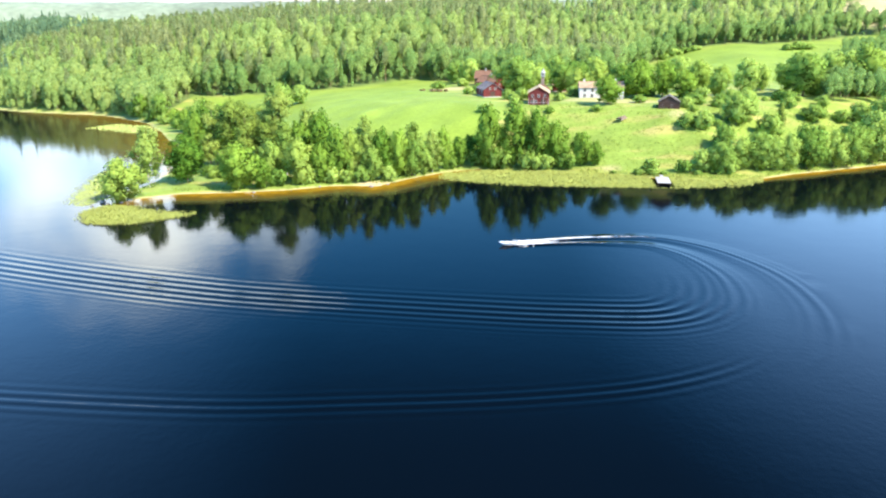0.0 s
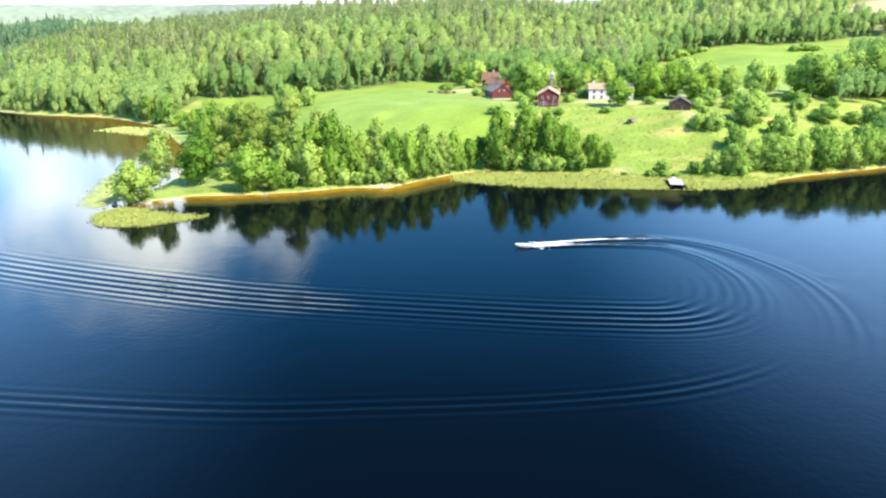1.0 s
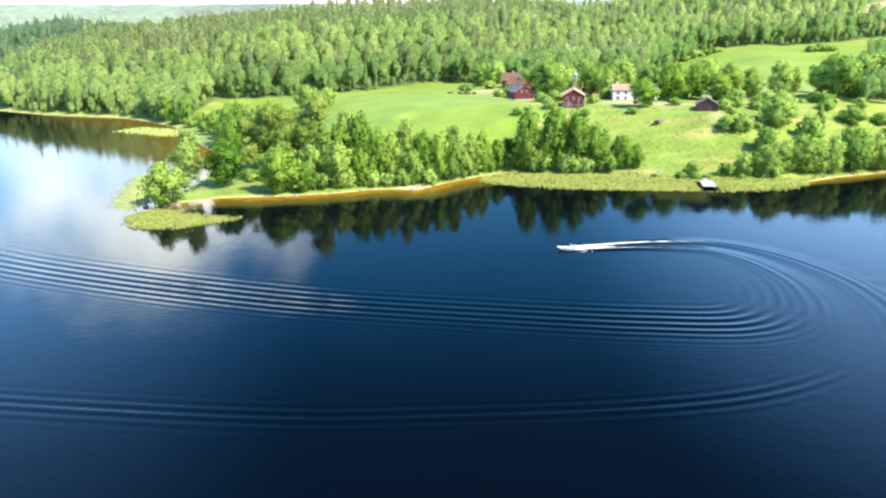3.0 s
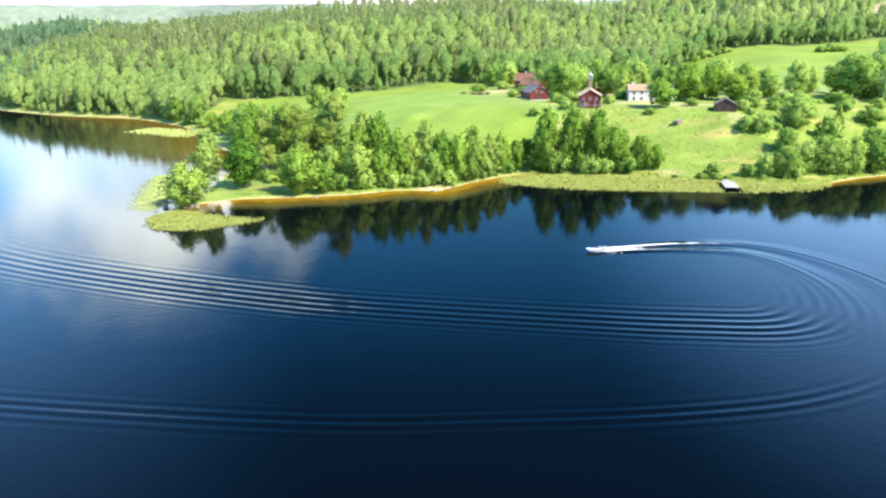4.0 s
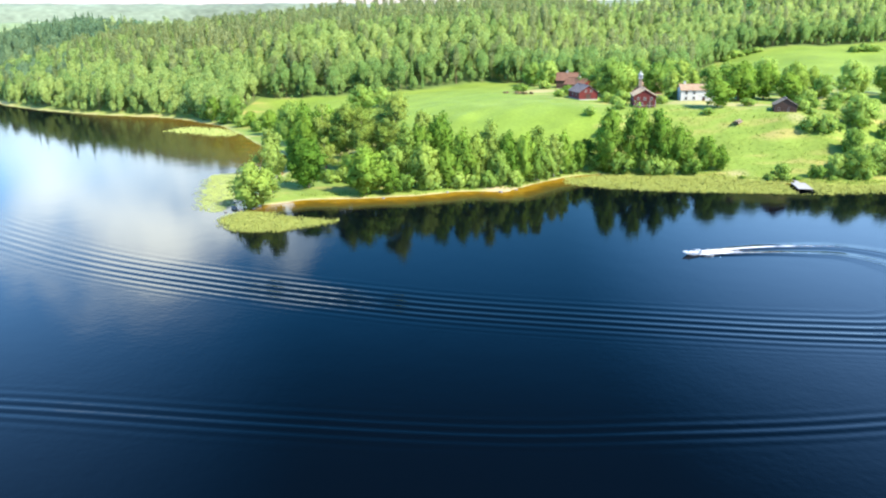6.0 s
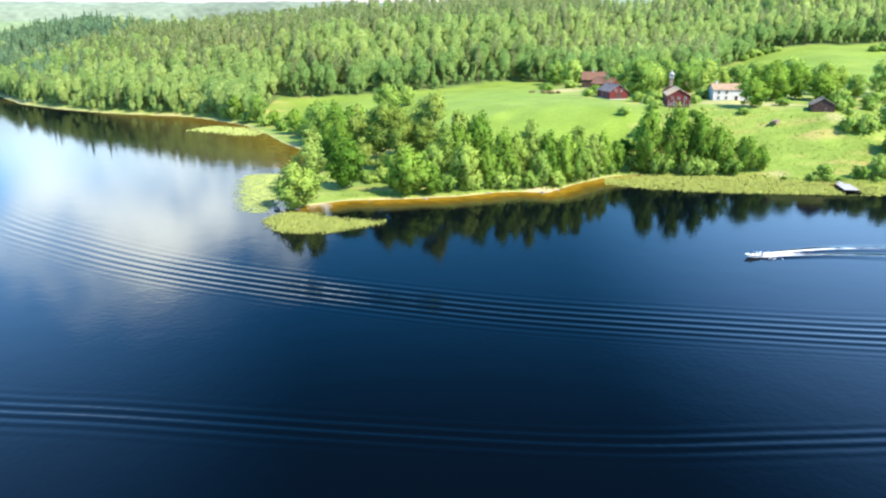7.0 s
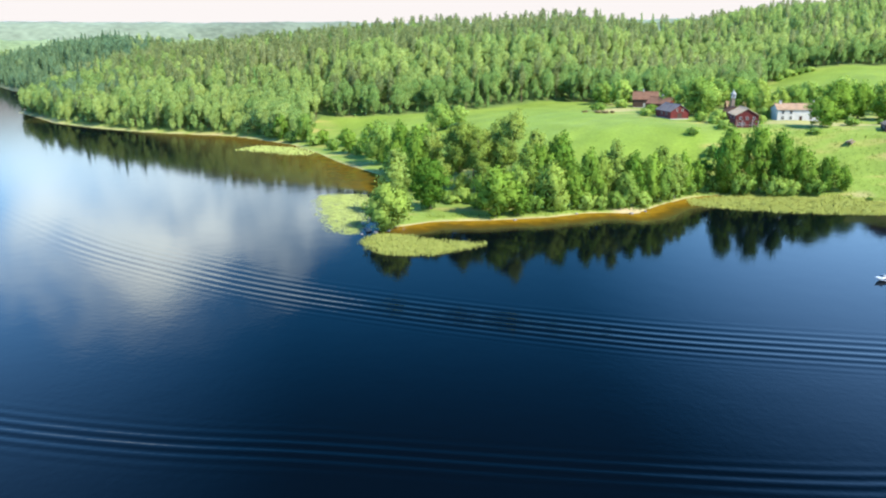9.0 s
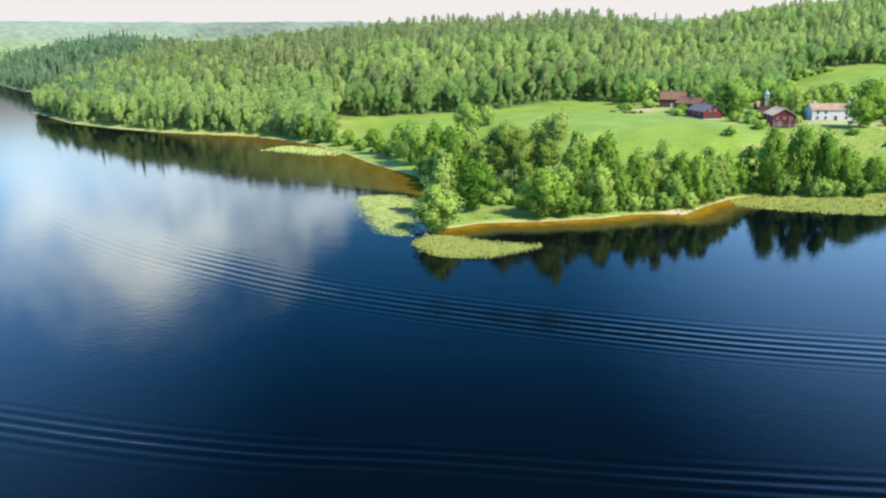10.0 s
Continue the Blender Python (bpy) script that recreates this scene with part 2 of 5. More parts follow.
def leaf_material(name, dark, light, translucency=0.35, per_tree="object", gaps=0.36):
    """Leaves: every spray differs, every tree differs, and light passes through."""
    m = bpy.data.materials.new(name)
    m.use_nodes = True
    nt = m.node_tree
    nt.nodes.clear()
    geo = nt.nodes.new("ShaderNodeNewGeometry")
    if per_tree == "object":
        tree = nt.nodes.new("ShaderNodeObjectInfo").outputs["Random"]
    else:
        at = nt.nodes.new("ShaderNodeAttribute")
        at.attribute_name = per_tree
        # trees with a weight below nought are pines, of a browner green
        pine = nt.nodes.new("ShaderNodeMath"); pine.operation = "LESS_THAN"
        pine.inputs[1].default_value = -0.001
        nt.links.new(at.outputs["Fac"], pine.inputs[0])
        lifted = nt.nodes.new("ShaderNodeMath"); lifted.operation = "ADD"
        nt.links.new(at.outputs["Fac"], lifted.inputs[0])
        nt.links.new(pine.outputs[0], lifted.inputs[1])
        tree = lifted.outputs[0]
    ns = nt.nodes.new("ShaderNodeTexNoise")
    ns.inputs["Scale"].default_value, ns.inputs["Detail"].default_value = 0.45, 3
    nt.links.new(geo.outputs["Position"], ns.inputs["Vector"])
    s1 = nt.nodes.new("ShaderNodeMath"); s1.operation = "MULTIPLY_ADD"
    nt.links.new(geo.outputs["Random Per Island"], s1.inputs[0])
    s1.inputs[1].default_value = 0.16
    nt.links.new(tree, s1.inputs[2])
    s2 = nt.nodes.new("ShaderNodeMath"); s2.operation = "MULTIPLY_ADD"
    nt.links.new(ns.outputs["Fac"], s2.inputs[0])
    s2.inputs[1].default_value = 0.5
    nt.links.new(s1.outputs[0], s2.inputs[2])
    r = nt.nodes.new("ShaderNodeMapRange")
    r.inputs["From Min"].default_value, r.inputs["From Max"].default_value = 0.2, 1.35
    nt.links.new(s2.outputs[0], r.inputs["Value"])
    mix = nt.nodes.new("ShaderNodeMix"); mix.data_type = "RGBA"
    mix.inputs["A"].default_value, mix.inputs["B"].default_value = (*dark, 1), (*light, 1)
    nt.links.new(r.outputs[0], mix.inputs["Factor"])
    if per_tree != "object":
        olive = nt.nodes.new("ShaderNodeMix"); olive.data_type = "RGBA"
        olive.inputs["A"].default_value, olive.inputs["B"].default_value = (0.17, 0.235, 0.09, 1), (0.36, 0.42, 0.18, 1)
        nt.links.new(r.outputs[0], olive.inputs["Factor"])
        which = nt.nodes.new("ShaderNodeMix"); which.data_type = "RGBA"
        nt.links.new(pine.outputs[0], which.inputs["Factor"])
        nt.links.new(mix.outputs["Result"], which.inputs["A"])
        nt.links.new(olive.outputs["Result"], which.inputs["B"])
        mix = which
        # stems in a wood carry a weight above one
        stem = nt.nodes.new("ShaderNodeMath"); stem.operation = "GREATER_THAN"
        stem.inputs[1].default_value = 1.5
        nt.links.new(tree, stem.inputs[0])
        wood = nt.nodes.new("ShaderNodeMix"); wood.data_type = "RGBA"
        nt.links.new(stem.outputs[0], wood.inputs["Factor"])
        nt.links.new(mix.outputs["Result"], wood.inputs["A"])
        wood.inputs["B"].default_value = (0.34, 0.24, 0.17, 1)
        mix = wood
    dif = nt.nodes.new("ShaderNodeBsdfDiffuse")
    tra = nt.nodes.new("ShaderNodeBsdfTranslucent")
    for n in (dif, tra):
        nt.links.new(mix.outputs["Result"], n.inputs["Color"])
    leafy = nt.nodes.new("ShaderNodeTexNoise")
    leafy.inputs["Scale"].default_value, leafy.inputs["Detail"].default_value = 1.4, 4
    nt.links.new(geo.outputs["Position"], leafy.inputs["Vector"])
    relief = nt.nodes.new("ShaderNodeBump")
    relief.inputs["Strength"].default_value, relief.inputs["Distance"].default_value = 0.5, 0.6
    nt.links.new(leafy.outputs["Fac"], relief.inputs["Height"])
    nt.links.new(relief.outputs[0], dif.inputs["Normal"])
    sh = nt.nodes.new("ShaderNodeMixShader")
    sh.inputs[0].default_value = translucency
    nt.links.new(dif.outputs[0], sh.inputs[1])
    nt.links.new(tra.outputs[0], sh.inputs[2])
    # gaps between the leaves of a spray let part of the light through
    airy = nt.nodes.new("ShaderNodeTexNoise")
    airy.inputs["Scale"].default_value, airy.inputs["Detail"].default_value = 2.6, 2
    nt.links.new(geo.outputs["Position"], airy.inputs["Vector"])
    open_part = nt.nodes.new("ShaderNodeMapRange")
    open_part.inputs["From Min"].default_value, open_part.inputs["From Max"].default_value = 0.36, 0.64
    open_part.inputs["To Min"].default_value, open_part.inputs["To Max"].default_value = 0.0, 2 * gaps
    nt.links.new(airy.outputs["Fac"], open_part.inputs["Value"])
    holes = nt.nodes.new("ShaderNodeBsdfTransparent")
    leaf = nt.nodes.new("ShaderNodeMixShader")
    nt.links.new(open_part.outputs[0], leaf.inputs[0])
    nt.links.new(sh.outputs[0], leaf.inputs[1])
    nt.links.new(holes.outputs[0], leaf.inputs[2])
    out = nt.nodes.new("ShaderNodeOutputMaterial")
    nt.links.new(leaf.outputs[0], out.inputs[0])
    return m


LEAF = leaf_material("broad_leaves", (0.085, 0.205, 0.028), (0.30, 0.47, 0.075), 0.3, gaps=0.2)
LEAF_PALE = leaf_material("birch_leaves", (0.19, 0.32, 0.06), (0.36, 0.48, 0.12), 0.3, gaps=0.3)
NEEDLE = leaf_material("pine_needles", (0.16, 0.26, 0.045), (0.32, 0.42, 0.095), 0.3, gaps=0.3)
WOODS_LEAF = leaf_material("woods_leaves", (0.16, 0.30, 0.085), (0.385, 0.51, 0.152), 0.36, "tint", 0.42)
# darker copy of the woods' leaves, holding a cloud's shadow
WOODS_SHADED = leaf_material("cloud_shaded_leaves", (0.085, 0.17, 0.095), (0.22, 0.33, 0.16), 0.2, "tint")
LEAF_LIGHT = leaf_material("light_leaves", (0.23, 0.36, 0.06), (0.39, 0.52, 0.115), 0.3, gaps=0.2)
LEAF_SOFT = leaf_material("soft_leaves", (0.15, 0.295, 0.052), (0.41, 0.57, 0.135), 0.33, gaps=0.23)
# pale leaves, with the haze of the distance put into the colour
WOODS_FAR = leaf_material("hazed_far_leaves", (0.22, 0.32, 0.12), (0.36, 0.46, 0.19), 0.2, "tint")
REED = leaf_material("reed_blades", (0.30, 0.38, 0.075), (0.52, 0.58, 0.18), 0.3, "tint", 0.15)
PAD_LEAF = leaf_material("pale_water_leaves", (0.42, 0.54, 0.15), (0.57, 0.67, 0.24), 0.15, "tint", 0.04)
MEADOW_LEAF = leaf_material("meadow_tufts", (0.16, 0.275, 0.045), (0.29, 0.37, 0.08), 0.3, "tint")
WORN_WHITE = material("worn_grey_white_paint", (0.36, 0.31, 0.30), 0.8, 0.2, 0.5, 4, 0.1)
PALE_PAINT = material("weathered_white_paint", (0.36, 0.365, 0.36), 0.75, 0.15, 0.5, 4, 0.1)
BARK = material("grey_brown_bark", (0.16, 0.12, 0.09), 0.9, 0.4, 0.5, 6, 0.5)
BIRCH_BARK = material("white_birch_bark", (0.5, 0.48, 0.44), 0.8, 0.4, 0.8, 4, 0.3)
RED_PAINT = material("falu_red_boards", (0.14, 0.024, 0.022), 0.85, 0.3, 0.6, 5, 0.3)
DARK_TIMBER = material("tarred_dark_logs", (0.075, 0.045, 0.035), 0.85, 0.35, 0.6, 4, 0.4)
WHITE_PAINT = material("white_painted_boards", (0.53, 0.515, 0.49), 0.6, 0.12, 0.5, 4, 0.1)
TILE_ORANGE = material("orange_clay_tiles", (0.38, 0.26, 0.17), 0.85, 0.3, 0.5, 3, 0.5)
TILE_PALE = material("weathered_pale_tiles", (0.47, 0.37, 0.26), 0.85, 0.3, 0.5, 3, 0.5)
TILE_BROWN = material("old_brown_tiles", (0.19, 0.10, 0.065), 0.85, 0.35, 0.5, 3, 0.5)
SLATE = material("dark_grey_roofing", (0.15, 0.135, 0.14), 0.8, 0.45, 0.5, 3, 0.3)
TURF = material("weathered_grey_shingles", (0.23, 0.20, 0.165), 0.9, 0.4, 0.5, 3, 0.4)
OLD_BOARDS = material("weathered_brown_boards", (0.26, 0.20, 0.15), 0.9, 0.3, 0.6, 5, 0.3)
STONE = material("grey_field_stone", (0.36, 0.35, 0.32), 0.9, 0.3, 0.6, 3, 0.6)
GLASS = material("dark_window_glass", (0.03, 0.035, 0.04), 0.08, 0.2, 0.5, 2, 0.0, 0.0, 0.3)
GREY_WOOD = material("silvered_pier_boards", (0.36, 0.355, 0.34), 0.8, 0.15, 0.8, 6, 0.3)
WET_WOOD = material("dark_wet_piles", (0.06, 0.05, 0.04), 0.6, 0.3, 0.8, 6, 0.3)
HULL_WHITE = material("white_gelcoat", (0.82, 0.83, 0.84), 0.25, 0.04, 0.5, 3, 0.0, 0.0, 0.5)
HULL_DARK = material("navy_hull_band", (0.02, 0.025, 0.04), 0.3, 0.1, 0.5, 3, 0.0, 0.0, 0.5)
MOTOR_BLACK = material("black_engine_cowl", (0.015, 0.015, 0.018), 0.35, 0.1, 0.5, 3, 0.0, 0.0, 0.5)
SEAT_GREY = material("grey_vinyl", (0.30, 0.30, 0.31), 0.6, 0.1, 0.5, 6, 0.1)
PALE_ROCK = material("pale_lichened_rock", (0.20, 0.19, 0.18), 0.9, 0.3, 0.6, 3, 0.5)
DRY_BRUSH = leaf_material("dry_brown_brush", (0.20, 0.14, 0.07), (0.38, 0.30, 0.16), 0.15)


def ground_material():
    """One sheet of land: hay field, rough meadow, floor of the woods, sand and bare soil by their weights."""
    m = material("grass_soil_sand", (1, 1, 1), 0.95, 0.22, 0.06, 0.9, 0.4)
    nt = m.node_tree
    b = nt.nodes["Principled BSDF"]
    geo = nt.nodes.new("ShaderNodeNewGeometry")
    tone = b.inputs["Base Color"].links[0].from_node
    at = nt.nodes.new("ShaderNodeAttribute")
    at.attribute_name = "zones"
    sep = nt.nodes.new("ShaderNodeSeparateColor")
    nt.links.new(at.outputs["Color"], sep.inputs[0])
    patch = nt.nodes.new("ShaderNodeTexNoise")
    patch.inputs["Scale"].default_value, patch.inputs["Detail"].default_value = 0.085, 6
    # the growth follows old terraces along the slope
    terraces = nt.nodes.new("ShaderNodeVectorMath"); terraces.operation = "MULTIPLY"
    terraces.inputs[1].default_value = (0.5, 1.7, 1.0)
    nt.links.new(geo.outputs["Position"], terraces.inputs[0])
    nt.links.new(terraces.outputs[0], patch.inputs["Vector"])
    ramp = nt.nodes.new("ShaderNodeValToRGB")
    ramp.color_ramp.elements[0].position, ramp.color_ramp.elements[0].color = 0.34, (0.17, 0.25, 0.042, 1)
    ramp.color_ramp.elements[1].position, ramp.color_ramp.elements[1].color = 0.67, (0.33, 0.30, 0.09, 1)
    e = ramp.color_ramp.elements.new(0.5)
    e.color = (0.20, 0.285, 0.048, 1)
    nt.links.new(patch.outputs["Fac"], ramp.inputs[0])
    last = ramp.outputs[0]
    mow = nt.nodes.new("ShaderNodeTexNoise")
    mow.inputs["Scale"].default_value, mow.inputs["Detail"].default_value = 0.03, 5
    nt.links.new(geo.outputs["Position"], mow.inputs["Vector"])
    hay = nt.nodes.new("ShaderNodeMix"); hay.data_type = "RGBA"
    hay.inputs["A"].default_value, hay.inputs["B"].default_value = (0.148, 0.25, 0.028, 1), (0.225, 0.30, 0.046, 1)
    nt.links.new(mow.outputs["Fac"], hay.inputs["Factor"])
    for k, colour in enumerate((hay.outputs["Result"], (0.10, 0.155, 0.04, 1), (0.50, 0.40, 0.23, 1))):
        mx = nt.nodes.new("ShaderNodeMix"); mx.data_type = "RGBA"
        nt.links.new(sep.outputs[k], mx.inputs["Factor"])
        nt.links.new(last, mx.inputs["A"])
        if k == 0:
            nt.links.new(colour, mx.inputs["B"])
        else:
            mx.inputs["B"].default_value = colour
        last = mx.outputs["Result"]
    nt.links.new(last, tone.inputs[0])
    return m


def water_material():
    """Dark, tea-brown lake; the bottom seen over sandy shallows is put into the surface colour."""
    m = bpy.data.materials.new("lake_water")
    m.use_nodes = True
    nt = m.node_tree
    b = nt.nodes["Principled BSDF"]
    b.inputs["Specular IOR Level"].default_value = 0.0
    b.inputs["Roughness"].default_value = 0.9
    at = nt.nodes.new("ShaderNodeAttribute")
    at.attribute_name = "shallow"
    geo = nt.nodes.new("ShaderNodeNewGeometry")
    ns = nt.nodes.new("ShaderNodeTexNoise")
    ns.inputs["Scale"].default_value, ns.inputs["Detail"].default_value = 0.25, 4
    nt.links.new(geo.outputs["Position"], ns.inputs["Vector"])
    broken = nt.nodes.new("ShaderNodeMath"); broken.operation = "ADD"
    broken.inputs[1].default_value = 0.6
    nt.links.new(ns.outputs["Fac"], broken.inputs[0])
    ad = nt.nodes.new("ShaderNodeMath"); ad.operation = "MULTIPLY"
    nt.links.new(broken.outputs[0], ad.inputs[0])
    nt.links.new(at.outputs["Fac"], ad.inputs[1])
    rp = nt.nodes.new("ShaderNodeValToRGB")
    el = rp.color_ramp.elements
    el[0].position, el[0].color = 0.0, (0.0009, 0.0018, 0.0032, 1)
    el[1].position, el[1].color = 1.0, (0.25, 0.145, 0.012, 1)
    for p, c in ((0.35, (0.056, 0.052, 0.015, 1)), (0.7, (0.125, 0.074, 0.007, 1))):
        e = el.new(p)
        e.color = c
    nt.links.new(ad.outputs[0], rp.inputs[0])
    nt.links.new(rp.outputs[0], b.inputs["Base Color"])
    rip = nt.nodes.new("ShaderNodeTexNoise")
    rip.inputs["Scale"].default_value, rip.inputs["Detail"].default_value = 0.9, 3
    sw = nt.nodes.new("ShaderNodeTexNoise")
    sw.inputs["Scale"].default_value, sw.inputs["Detail"].default_value = 0.16, 2
    for n in (rip, sw):
        nt.links.new(geo.outputs["Position"], n.inputs["Vector"])
    hs = nt.nodes.new("ShaderNodeMath"); hs.operation = "MULTIPLY_ADD"
    nt.links.new(sw.outputs["Fac"], hs.inputs[0])
    hs.inputs[1].default_value = 1.5
    nt.links.new(rip.outputs["Fac"], hs.inputs[2])
    bp = nt.nodes.new("ShaderNodeBump")
    bp.inputs["Strength"].default_value, bp.inputs["Distance"].default_value = 0.24, 0.05
    nt.links.new(hs.outputs[0], bp.inputs["Height"])
    # the mirror of the surface, dulled by a film of fine ripples
    mirror = nt.nodes.new("ShaderNodeBsdfGlossy")
    mirror.inputs["Roughness"].default_value = 0.05
    nt.links.new(bp.outputs[0], mirror.inputs["Normal"])
    fres = nt.nodes.new("ShaderNodeFresnel")
    fres.inputs["IOR"].default_value = 1.33
    nt.links.new(bp.outputs[0], fres.inputs["Normal"])
    dull = nt.nodes.new("ShaderNodeMath"); dull.operation = "MULTIPLY"
    dull.inputs[1].default_value = 0.465
    nt.links.new(fres.outputs[0], dull.inputs[0])
    both = nt.nodes.new("ShaderNodeMixShader")
    nt.links.new(dull.outputs[0], both.inputs[0])
    nt.links.new(b.outputs[0], both.inputs[1])
    nt.links.new(mirror.outputs[0], both.inputs[2])
    nt.links.new(both.outputs[0], nt.nodes["Material Output"].inputs["Surface"])
    return m


def foam_material():
    """White churned water, torn into streaks, thin at the edges."""
    m = bpy.data.materials.new("white_foam")
    m.use_nodes = True
    nt = m.node_tree
    b = nt.nodes["Principled BSDF"]
    b.inputs["Base Color"].default_value, b.inputs["Roughness"].default_value = (0.86, 0.88, 0.9, 1), 0.7
    at = nt.nodes.new("ShaderNodeAttribute")
    at.attribute_name = "cover"
    uv = nt.nodes.new("ShaderNodeAttribute")
    uv.attribute_name = "flow"
    ns = nt.nodes.new("ShaderNodeTexNoise")
    ns.inputs["Scale"].default_value, ns.inputs["Detail"].default_value = 1.0, 5
    nt.links.new(uv.outputs["Vector"], ns.inputs["Vector"])
    ad = nt.nodes.new("ShaderNodeMath"); ad.operation = "ADD"
    nt.links.new(at.outputs["Fac"], ad.inputs[0])
    nt.links.new(ns.outputs["Fac"], ad.inputs[1])
    r = nt.nodes.new("ShaderNodeMapRange")
    r.inputs["From Min"].default_value, r.inputs["From Max"].default_value = 0.75, 1.25
    nt.links.new(ad.outputs[0], r.inputs["Value"])
    nt.links.new(r.outputs[0], b.inputs["Alpha"])
    return m


GROUND = ground_material()
WATER = water_material()
FOAM = foam_material()

# ---- helpers for meshes ----
def grid_mesh(name, xs, ys, z):
    """A sheet over the crossings of xs and ys, with heights z[row, column]."""
    nx, ny = len(xs), len(ys)
    gx, gy = np.meshgrid(xs, ys)
    co = np.stack([gx, gy, z], -1).reshape(-1, 3)
    i = (np.arange(ny - 1)[:, None] * nx + np.arange(nx - 1)[None]).ravel()
    quads = np.stack([i, i + 1, i + nx + 1, i + nx], -1)
    return array_mesh(name, co, quads, True)


def array_mesh(name, co, quads, smooth=False):
    me = bpy.data.meshes.new(name)
    n = len(quads)
    me.vertices.add(len(co))
    me.vertices.foreach_set("co", np.ascontiguousarray(co, np.float32).ravel())
    me.loops.add(n * 4)
    me.loops.foreach_set("vertex_index", np.ascontiguousarray(quads, np.int32).ravel())
    me.polygons.add(n)
    me.polygons.foreach_set("loop_start", np.arange(n, dtype=np.int32) * 4)
    me.polygons.foreach_set("use_smooth", np.full(n, smooth))
    me.update(calc_edges=True)
    return me


def weights(me, name, values):
    a = me.attributes.new(name, "FLOAT", "POINT")
    a.data.foreach_set("value", np.ascontiguousarray(values, np.float32).ravel())


def steps(*runs):
    """Crossings: (start, end, step) runs joined."""
    parts = [np.arange(a, b, s) for a, b, s in runs]
    return np.concatenate(parts + [[runs[-1][1]]])


def thing(name, me, mat, label, category, group="", kind="", at=None):
    ob = new(name, me)
    if mat:
        me.materials.append(mat)
    if at:
        ob.matrix_world = at
    return tagged(ob, label, category, group, kind)


# ---- ground ----
HAY = [(-197, 429), (-160, 428), (-110, 434), (-63, 449), (-42, 436), (-38, 395), (-46, 372), (-30, 345), (-22, 322),
       (-10, 300), (-15, 272), (-24, 262), (-36, 258), (-60, 262), (-90, 290), (-125, 310), (-150, 340), (-176, 388)]
HAY_UPPER = [(80, 462), (74, 510), (80, 560), (96, 586), (114, 597), (170, 605), (230, 622), (262, 640), (252, 600), (215, 555), (172, 490), (146, 452), (122, 446), (110, 468)]
CLEARED = [(246, 664), (258, 722), (300, 740), (345, 715), (330, 662), (280, 646)]
YARD = [(16, 318), (22, 330), (46, 333), (62, 322), (58, 312), (30, 316)]


def soft_area(px, py, poly, edge):
    d, _ = line_dist(px, py, poly + poly[:1])
    return sstep(-edge, edge, np.where(inside(px, py, poly), d, -d))


gx = steps((-5200, -1200, 400), (-1200, -520, 10), (-520, -250, 5), (-250, 150, 2.0), (150, 340, 6), (340, 1200, 40), (1200, 5200, 400))
gy = steps((-2600, -200, 400), (-200, 150, 50), (150, 280, 1.6), (280, 345, 2.5), (345, 640, 5), (640, 1200, 10), (1200, 5600, 300))
X, Y = np.meshgrid(gx, gy)
D = shore_dist(X, Y)
ground_me = grid_mesh("ground", gx, gy, land(X, Y))
field = np.maximum(soft_area(X, Y, HAY, 3.0), soft_area(X, Y, HAY_UPPER, 5.0))
woods = np.where(X > -203, sstep(-4, 6, Y - foot(X)), sstep(4, 14, D + 14 * sstep(-415, -440, X))) * (1 - field)
woods = np.maximum(woods, 0.18 * sstep(2, 8, D) * sstep(-150, -130, X) * sstep(-40, -60, X) * sstep(300, 270, Y) * sstep(206, 224, Y))
beach = 0.75 * sstep(1.3, 0.2, D) * sstep(-116, -108, X) * sstep(-12, -22, X)
beach = np.maximum(beach, sstep(6, 2.5, np.hypot((X + 42) / 1.6, Y - 229)))
beach = np.maximum(beach, 0.15 * sstep(2.4, 0.8, D) * sstep(-230, -245, X) * sstep(-450, -425, X))
beach = np.maximum(beach, 0.7 * sstep(1.5, 0.4, D) * sstep(78, 86, X))
soil = np.maximum(0.45 * soft_area(X, Y, YARD, 2.0), 0.75 * soft_area(X, Y, CLEARED, 6.0))
soil = np.maximum(soil, 0.45 * sstep(5, 2, np.hypot(X - 60, (Y - 291) / 1.2)))
soil = np.maximum(soil, 0.6 * sstep(9, 2, np.hypot((X + 36) / 2.2, Y - 384)))
soil = np.maximum(soil, 0.5 * sstep(6, 1, np.hypot((X - 33), (Y - 259) / 0.8)))
sand = np.maximum(beach, soil)
zones = np.stack([field, woods, np.where(D < 0, 0.6, sand), np.ones_like(field)], -1)
za = ground_me.attributes.new("zones", "FLOAT_COLOR", "POINT")
za.data.foreach_set("color", np.ascontiguousarray(zones, np.float32).ravel())
thing("ground", ground_me, GROUND, "green farmland, meadow and woodland floor sloping to the lake", "ground", kind="structure")

# ---- lake, with the waves that the boat left ----
BOAT_WAY = [(3.5, 166), (12, 168.9), (20, 171.3), (29, 172.6), (37, 172.4), (44, 168), (50, 159.5), (54.3, 147), (54.2, 132), (50, 119), (42, 109.5)]
FAR_WAVES = [(-420, 349), (-320, 268.5), (-250, 216), (-192, 174.5), (-153, 153.8), (-124, 141.8), (-92, 133.2), (-60, 127), (-38, 124.4), (0, 122.8),
             (18, 122.8), (33, 124.3), (41, 131), (44, 142), (43, 154)]
NEAR_WAVES = [(-320, 120), (-230, 95), (-157, 84), (-122, 81), (-97, 81.8), (-63, 82), (-33, 83.2), (-12, 86.6), (10, 91), (29, 97), (43, 106), (50, 116)]


